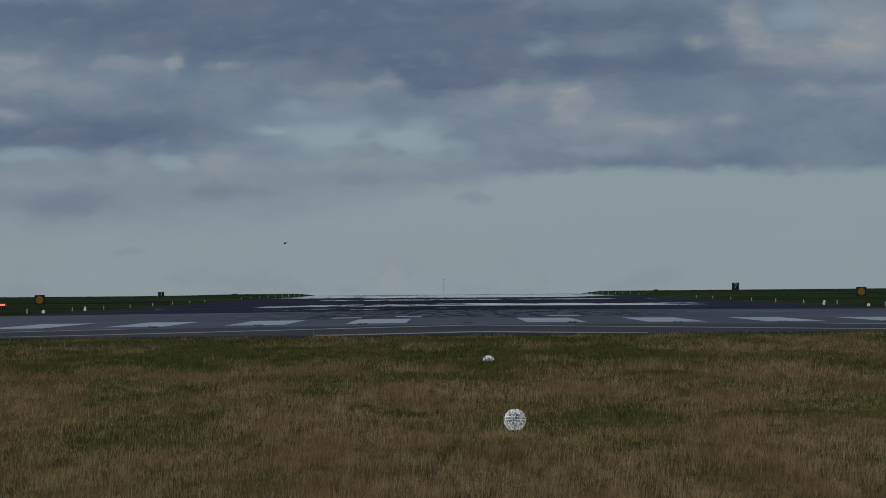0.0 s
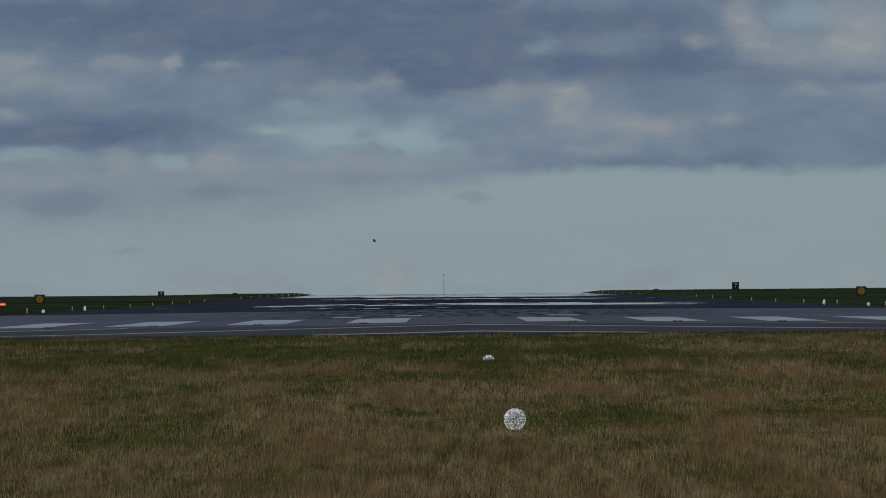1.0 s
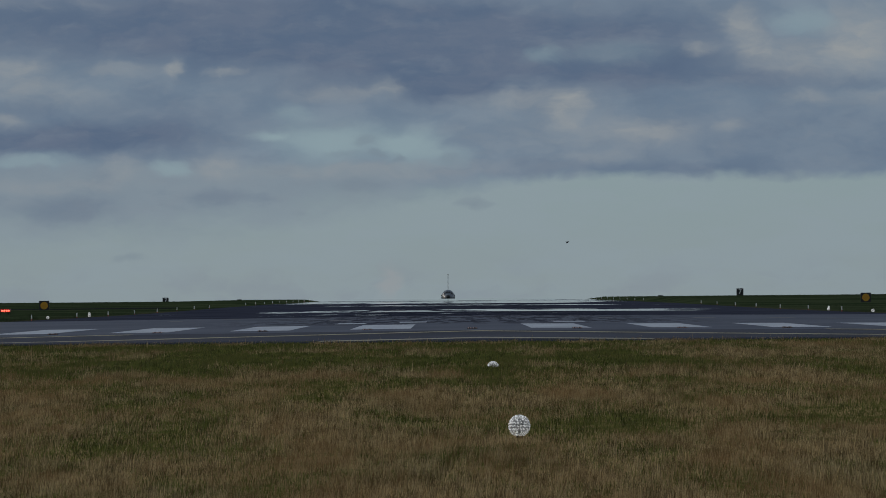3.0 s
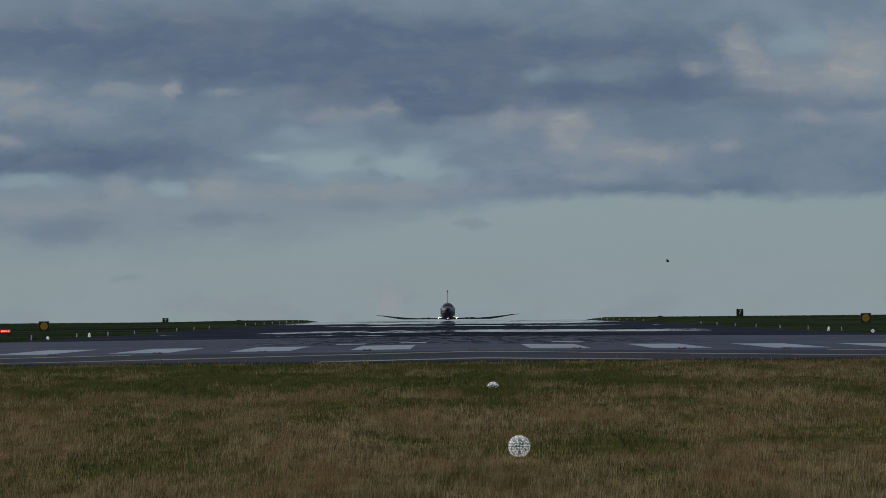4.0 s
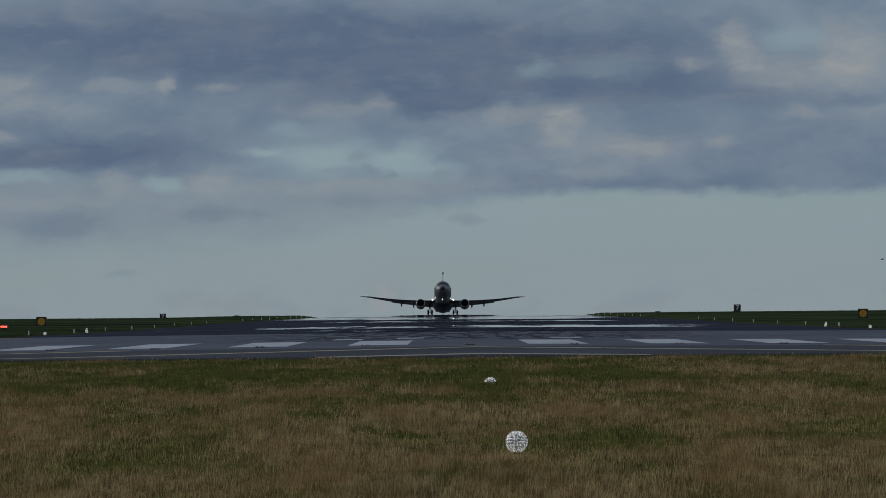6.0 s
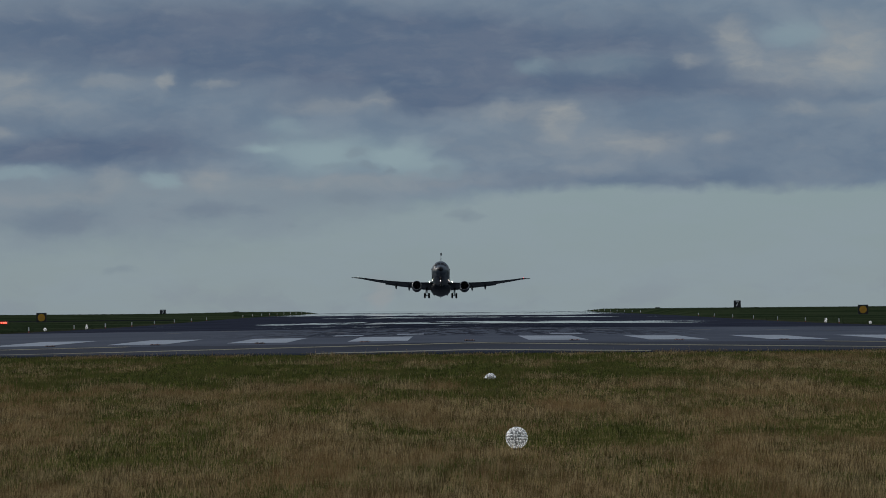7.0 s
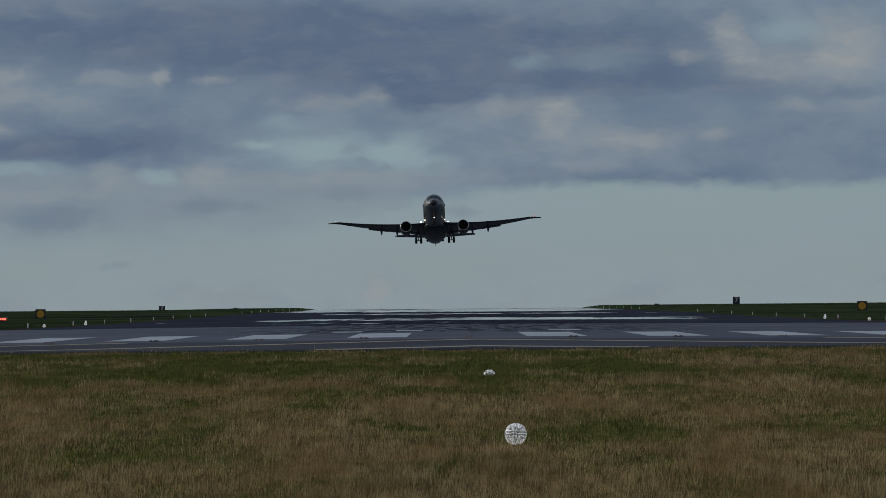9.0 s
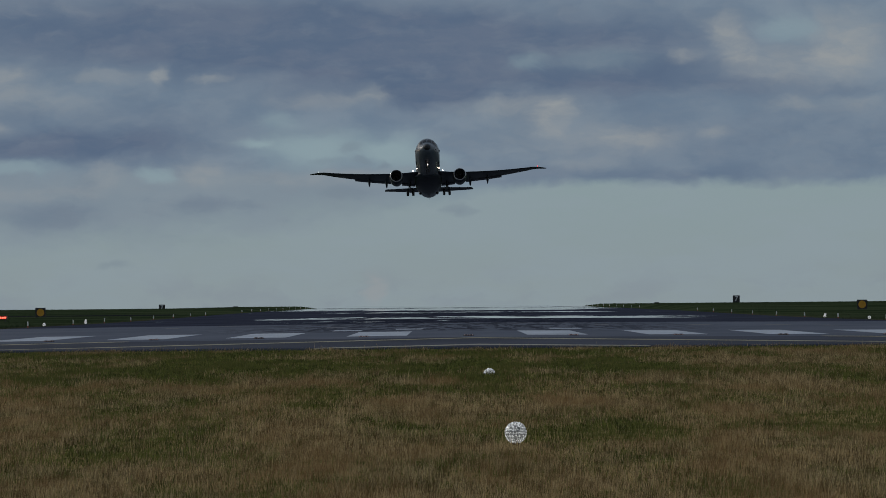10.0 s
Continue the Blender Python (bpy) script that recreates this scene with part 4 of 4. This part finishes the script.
        lathe(bm, [(0.0, 0.86), (-0.03, 0.90), (0.02, 0.95), (0.3, 1.02), (1.2, 1.07), (2.6, 1.02), (3.6, 0.86), (3.62, 0.80), (2.6, 0.84), (1.0, 0.80), (0.5, 0.78), (0.15, 0.82), (0.0, 0.86)],
              origin=(ex, ey, ez), n=36, closed_ends=False)
        nac = smooth(part("engine_nacelle", bm, M_SHADED_GREY, a))
        bm = bmesh.new()
        lathe(bm, [(0.10, 0.815), (-0.02, 0.865), (-0.05, 0.91), (0.0, 0.955), (0.12, 0.99)], origin=(ex, ey, ez), n=36, closed_ends=False)
        smooth(part("inlet_lip", bm, M_METAL, nac, "bright metal inlet lip"))
        bm = bmesh.new()
        lathe(bm, [(0.95, 0.80), (1.0, 0.80)], origin=(ex, ey, ez), n=30)
        for i in range(22):
            q = 2 * math.pi * i / 22
            c, s = math.cos(q), math.sin(q)
            vs = [bm.verts.new((ex + c * r - s * w, ey + dy, ez + s * r + c * w)) for r, w, dy in ((0.2, -0.03, 0.92), (0.2, 0.03, 0.8), (0.77, 0.10, 0.78), (0.77, -0.02, 0.93))]
            bm.faces.new(vs)
        part("fan", bm, M_BLACK, nac, "dark fan disc")
        bm = bmesh.new()
        lathe(bm, [(0.55, 0.01), (0.62, 0.09), (0.75, 0.17), (0.95, 0.22)], origin=(ex, ey, ez), n=18)
        smooth(part("spinner", bm, M_BLACK, nac))
        bm = bmesh.new()
        lathe(bm, [(3.0, 0.62), (3.7, 0.56), (4.6, 0.36), (5.0, 0.12)], origin=(ex, ey, ez), n=24)
        smooth(part("exhaust_cone", bm, M_METAL, nac))
        bm = bmesh.new()
        loft(bm, [[(ex - w, y0, zz), (ex, y0 - 0.25, zz), (ex + w, y0, zz), (ex + w, y1, zz), (ex, y1 + 0.3, zz), (ex - w, y1, zz)] for w, y0, y1, zz in ((0.16, 13.0, 16.8, ez + 0.85), (0.14, 14.4, 17.4, 2.6))])
        part("pylon", bm, M_SHADED_GREY, nac)
        # main wheels
        gx, gy = side * 2.86, 19.6
        bm = bmesh.new()
        lathe(bm, [(0.55, 0.085), (1.1, 0.085), (1.12, 0.13), (2.3, 0.14)], origin=(gx, gy, 0), axis="z", n=16)
        leg = smooth(part("main_gear_leg", bm, M_METAL, a, "bare metal main gear leg"))
        bm = bmesh.new()
        lathe(bm, [(-0.46, 0.07), (0.46, 0.07)], origin=(gx, gy, 0.58), axis="x", n=12)
        part("axle", bm, M_METAL, leg)
        for k in (-0.43, 0.43):
            bm = bmesh.new()
            lathe(bm, [(-0.19, 0.36), (-0.19, 0.47), (-0.13, 0.55), (0.13, 0.55), (0.19, 0.47), (0.19, 0.36)], origin=(gx + k, gy, 0.58), axis="x", n=28)
            smooth(part("tyre", bm, M_TYRE, leg, "black tyre"))
            bm = bmesh.new()
            lathe(bm, [(-0.15, 0.05), (-0.17, 0.30), (-0.20, 0.355), (0.20, 0.355), (0.17, 0.30), (0.15, 0.05)], origin=(gx + k, gy, 0.58), axis="x", n=20)
            part("wheel_hub", bm, M_METAL, leg)
        bm = bmesh.new()
        loft(bm, [circle((gx - side * 0.05, gy, 1.25), 0.06, "z", 8), circle((side * 1.55, gy + 0.1, 1.85), 0.06, "z", 8)])
        part("side_brace", bm, M_METAL, leg)
        bm = bmesh.new()
        box(bm, (gx + side * 0.30 - 0.02, gy - 0.42, 1.0), (gx + side * 0.30 + 0.02, gy + 0.42, 2.1), 0.01)
        part("gear_door", bm, M_SHADED_GREY, leg)
        # tailplane
        bm = bmesh.new()
        loft(bm, [wing_section(side * x, y0, y1, 4.86 + 0.112 * x, th) for x, y0, y1, th in ((0.3, 33.8, 37.0, 0.20), (3.5, 35.6, 37.9, 0.12), (6.9, 37.5, 38.9, 0.07), (7.17, 38.2, 39.0, 0.03))])
        smooth(part("tailplane", bm, M_SHADED_GREY, a))
        # lights
        for name, x, y, z, r, mat in (("landing_light", 2.34, 13.1, 2.42, 0.098, M_LAND), ("turnoff_light", 1.74, 11.6, 2.42, 0.085, M_SMALL),
                                      ("wingtip_light", 17.35, 22.0, wing_z(17.35) + 0.05, 0.08, M_NAVRED if side > 0 else M_NAVWHITE)):
            bm = bmesh.new()
            if name == "wingtip_light":
                bmesh.ops.create_uvsphere(bm, u_segments=14, v_segments=10, radius=r, matrix=Matrix.Translation((side * x, y, z)))
                smooth(part(name, bm, mat, wing, "glowing lamp"))
                continue
            lathe(bm, [(0.02, r), (0.0, r * 0.97), (-0.02, r * 0.8), (-0.03, r * 0.4)], origin=(side * x, y, z), n=18)
            lens = smooth(part(name, bm, mat, a, "glowing lamp facing ahead"))
            bm = bmesh.new()
            lathe(bm, [(0.02, r * 1.15), (0.12, r * 1.1), (0.25, r * 0.5)], origin=(side * x, y, z), n=18)
            smooth(part("lamp_cup", bm, M_BLACK, lens, "dark lamp cup"))
        wings.append((side, wing))

    # fin
    bm = bmesh.new()
    rings = []
    for z, y0, y1, th in ((5.1, 27.6, 36.9, 0.10), (5.6, 30.4, 37.0, 0.42), (6.6, 31.9, 37.4, 0.42), (9.5, 34.1, 38.4, 0.32), (12.55, 36.2, 39.3, 0.22)):
        ring = wing_section(0, y0, y1, 0, th)
        rings.append([(p[2], p[1], z) for p in ring])
    loft(bm, rings)
    fin = smooth(part("fin", bm, M_GREY, a))
    bm = bmesh.new()
    lathe(bm, [(0, 0.02), (0.2, 0.12), (0.7, 0.17), (1.8, 0.17), (2.9, 0.12), (3.1, 0.02)], origin=(0, 36.3, 12.6), n=14)
    smooth(part("fin_cap", bm, M_BLACK, fin, "dark fairing on the fin tip"))

    # nose wheels
    bm = bmesh.new()
    lathe(bm, [(0.15, 0.06), (0.8, 0.06), (0.82, 0.09), (1.6, 0.09)], origin=(0, 4.0, 0), axis="z", n=14)
    leg = smooth(part("nose_gear_leg", bm, M_METAL, a, "bare metal nose gear leg"))
    for k in (-0.2, 0.2):
        bm = bmesh.new()
        lathe(bm, [(-0.1, 0.05), (-0.1, 0.26), (-0.06, 0.34), (0.06, 0.34), (0.1, 0.26), (0.1, 0.05)], origin=(k, 4.0, 0.18), axis="x", n=24)
        smooth(part("tyre", bm, M_TYRE, leg, "black tyre"))
    for k in (-0.34, 0.34):
        bm = bmesh.new()
        box(bm, (k - 0.015, 2.9, 0.95), (k + 0.015, 4.5, 1.45), 0.008)
        part("gear_door", bm, M_GREY, leg)
    bm = bmesh.new()
    lathe(bm, [(0.02, 0.10), (0.0, 0.097), (-0.03, 0.04)], origin=(0, 3.80, 1.05), n=18)
    lens = smooth(part("taxi_light", bm, M_SMALL, a, "glowing lamp facing ahead"))
    bm = bmesh.new()
    lathe(bm, [(0.02, 0.115), (0.1, 0.11), (0.16, 0.05)], origin=(0, 3.80, 1.05), n=18)
    smooth(part("lamp_cup", bm, M_BLACK, lens, "dark lamp cup"))
    return a, wings


aircraft, aircraft_wings = patrol_aircraft()


# ---------------------------------------------------------------- bird


def gull():
    b = thing("bird", "small dark bird flapping across the sky", "bird")
    bm = bmesh.new()
    loft(bm, [circle((d, 0, z), r, "x", 12, 0.85) for d, r, z in ((0.20, 0.006, 0.0), (0.16, 0.03, 0.005), (0.12, 0.036, 0.008), (0.06, 0.05, 0), (-0.02, 0.058, -0.004), (-0.12, 0.04, 0), (-0.18, 0.02, 0.004))])
    smooth(part("body", bm, M_BIRD, b))
    bm = bmesh.new()
    loft(bm, [[(x, w, z) for w, z in ((-k, 0), (0, 0.01), (k, 0), (0, -0.01))] for x, k in ((-0.14, 0.02), (-0.30, 0.06))])
    part("tail", bm, M_BIRD, b)
    wings = []
    for side in (-1, 1):
        bm = bmesh.new()
        loft(bm, [[(0.07 - sw, side * y, th), (0.0 - sw, side * y, th + 0.014), (-c - sw, side * y, 0), (0.0 - sw, side * y, -0.006)] for y, sw, c, th in
                  ((0.0, 0.0, 0.14, 0.006), (0.10, -0.02, 0.16, 0.012), (0.20, 0.03, 0.13, 0.008), (0.31, 0.12, 0.03, 0.0))])
        wings.append(part("wing", bm, M_BIRD, b))
    return b, wings


bird, bird_wings = gull()

# ---------------------------------------------------------------- movement
# seconds, bearing and elevation seen from the tripod, nose-up and bank in degrees, and the point they hold for
# (the fin tip while only it shows over the hump, then the crown of the nose)
FIN_TIP, CROWN = (0.0, 37.5, 12.75), (0.0, 4.8, 5.25)
FLIGHT = [(0.0, 785.5, 494, 0.0, 0.0, FIN_TIP), (0.5, 785.5, 490.5, 0.1, 0.0, FIN_TIP), (1.0, 785.5, 485.5, 0.4, 0.0, FIN_TIP), (1.5, 785, 480.5, 1.1, 0.0, FIN_TIP),
          (2.0, 785, 477.5, 2.4, 0.0, FIN_TIP), (2.5, 786.5, 506.2, 3.8, 0.0, CROWN), (2.7, 792.5, 505.5, 4.4, 0.0, CROWN), (3.8, 792.5, 534.0, 7.0, 0.2, CROWN),
          (4.5, 790.8, 532.7, 7.9, 0.2, CROWN), (5.0, 786.8, 523.6, 8.6, -0.1, CROWN), (5.3, 785.3, 518.0, 8.8, -0.2, CROWN), (5.7, 784.3, 507.5, 9.0, -0.4, CROWN),
          (6.8, 780.3, 470.5, 9.2, -0.8, CROWN), (7.0, 779.9, 463.0, 9.3, -0.8, CROWN), (7.5, 778, 442, 9.9, -0.5, CROWN), (8.0, 775.5, 414.5, 10.6, 0.0, CROWN),
          (8.5, 772.4, 384.9, 11.0, 0.5, CROWN), (9.0, 767.3, 345.5, 11.5, 1.2, CROWN), (9.5, 761.0, 301.0, 12.2, 1.3, CROWN), (10.0, 755.5, 247.5, 12.3, 1.1, CROWN)]


def distance(t):
    return 627.3 + 68.1 * (10 - t) - 0.55 * max(0.0, 4.5 - t) ** 2


def sight(t, px, py):
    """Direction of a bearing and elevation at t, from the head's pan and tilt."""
    head = np.array(HEAD)
    a, b = np.interp(t, head[:, 0], head[:, 1]), np.interp(t, head[:, 0], head[:, 2])
    v = Vector(((px - 784) / FOCAL, (441 - py) / FOCAL, -1))
    v = aim(a, b).to_3x3() @ v
    return v / v.y


def motions():
    rows = []
    for t, px, py, nose, bank, ref in FLIGHT:
        turn = pose(0, 0, 0, -nose, -bank, 0)
        off = turn @ Vector(ref)
        tips = (turn @ Vector((0, 23, 3))).y
        way = sight(t, px, py)
        y = distance(t) - tips
        spot = Vector(EYE) + way * (y + off.y)
        rows.append((t, Matrix.Translation(spot - off) @ turn))
    walk(aircraft, rows)
    # the wings hang on the ground roll and rise as they take the load
    for side, wing in aircraft_wings:
        root = Vector((side * 1.8, 0, 2.25))
        walk(wing, [(t, Matrix.Translation(root) @ Matrix.Rotation(radians(side * sag), 4, "Y") @ Matrix.Translation(-root))
                    for t, sag in ((0.0, 2.6), (2.6, 2.5), (3.8, 1.8), (4.5, 1.6), (5.0, 1.4), (5.7, 0.9), (7.0, 0.2), (8.0, 0.0), (10.0, 0.0))])

    track = [(0.0, 505, 430), (0.5, 582, 430), (1.0, 663, 427.5), (1.5, 745, 426), (2.0, 831, 423), (2.5, 911, 421), (2.7, 951, 421), (3.2, 1040, 437), (3.8, 1144, 458),
             (4.0, 1182, 463.5), (4.5, 1271, 468.5), (5.0, 1368, 469), (5.5, 1462, 464), (5.7, 1502, 462), (7.0, 1760, 448), (8.5, 2050, 440), (10.0, 2340, 432)]
    walk(bird, [(t, Matrix.Translation(Vector(EYE) + sight(t, px, py) * 450) @ pose(0, 0, 0, 0, 0, 6)) for t, px, py in track])
    for k, wing in enumerate(bird_wings):
        side = -1 if k == 0 else 1
        walk(wing, [(i / 20, pose(0, side * 0.03, 0.02, side * (6 + 48 * math.sin(2 * math.pi * 3.65 * (i / 20 - 2.0))), 0, 0)) for i in range(201)])

    drift = 28.5 * SHEET_Y / FOCAL
    walk(sky_sheet, [(0.0, pose(0, SHEET_Y, EYE_Z)), (5.0, pose(-drift / 2, SHEET_Y, EYE_Z)), (10.0, pose(-drift, SHEET_Y, EYE_Z))])


motions()
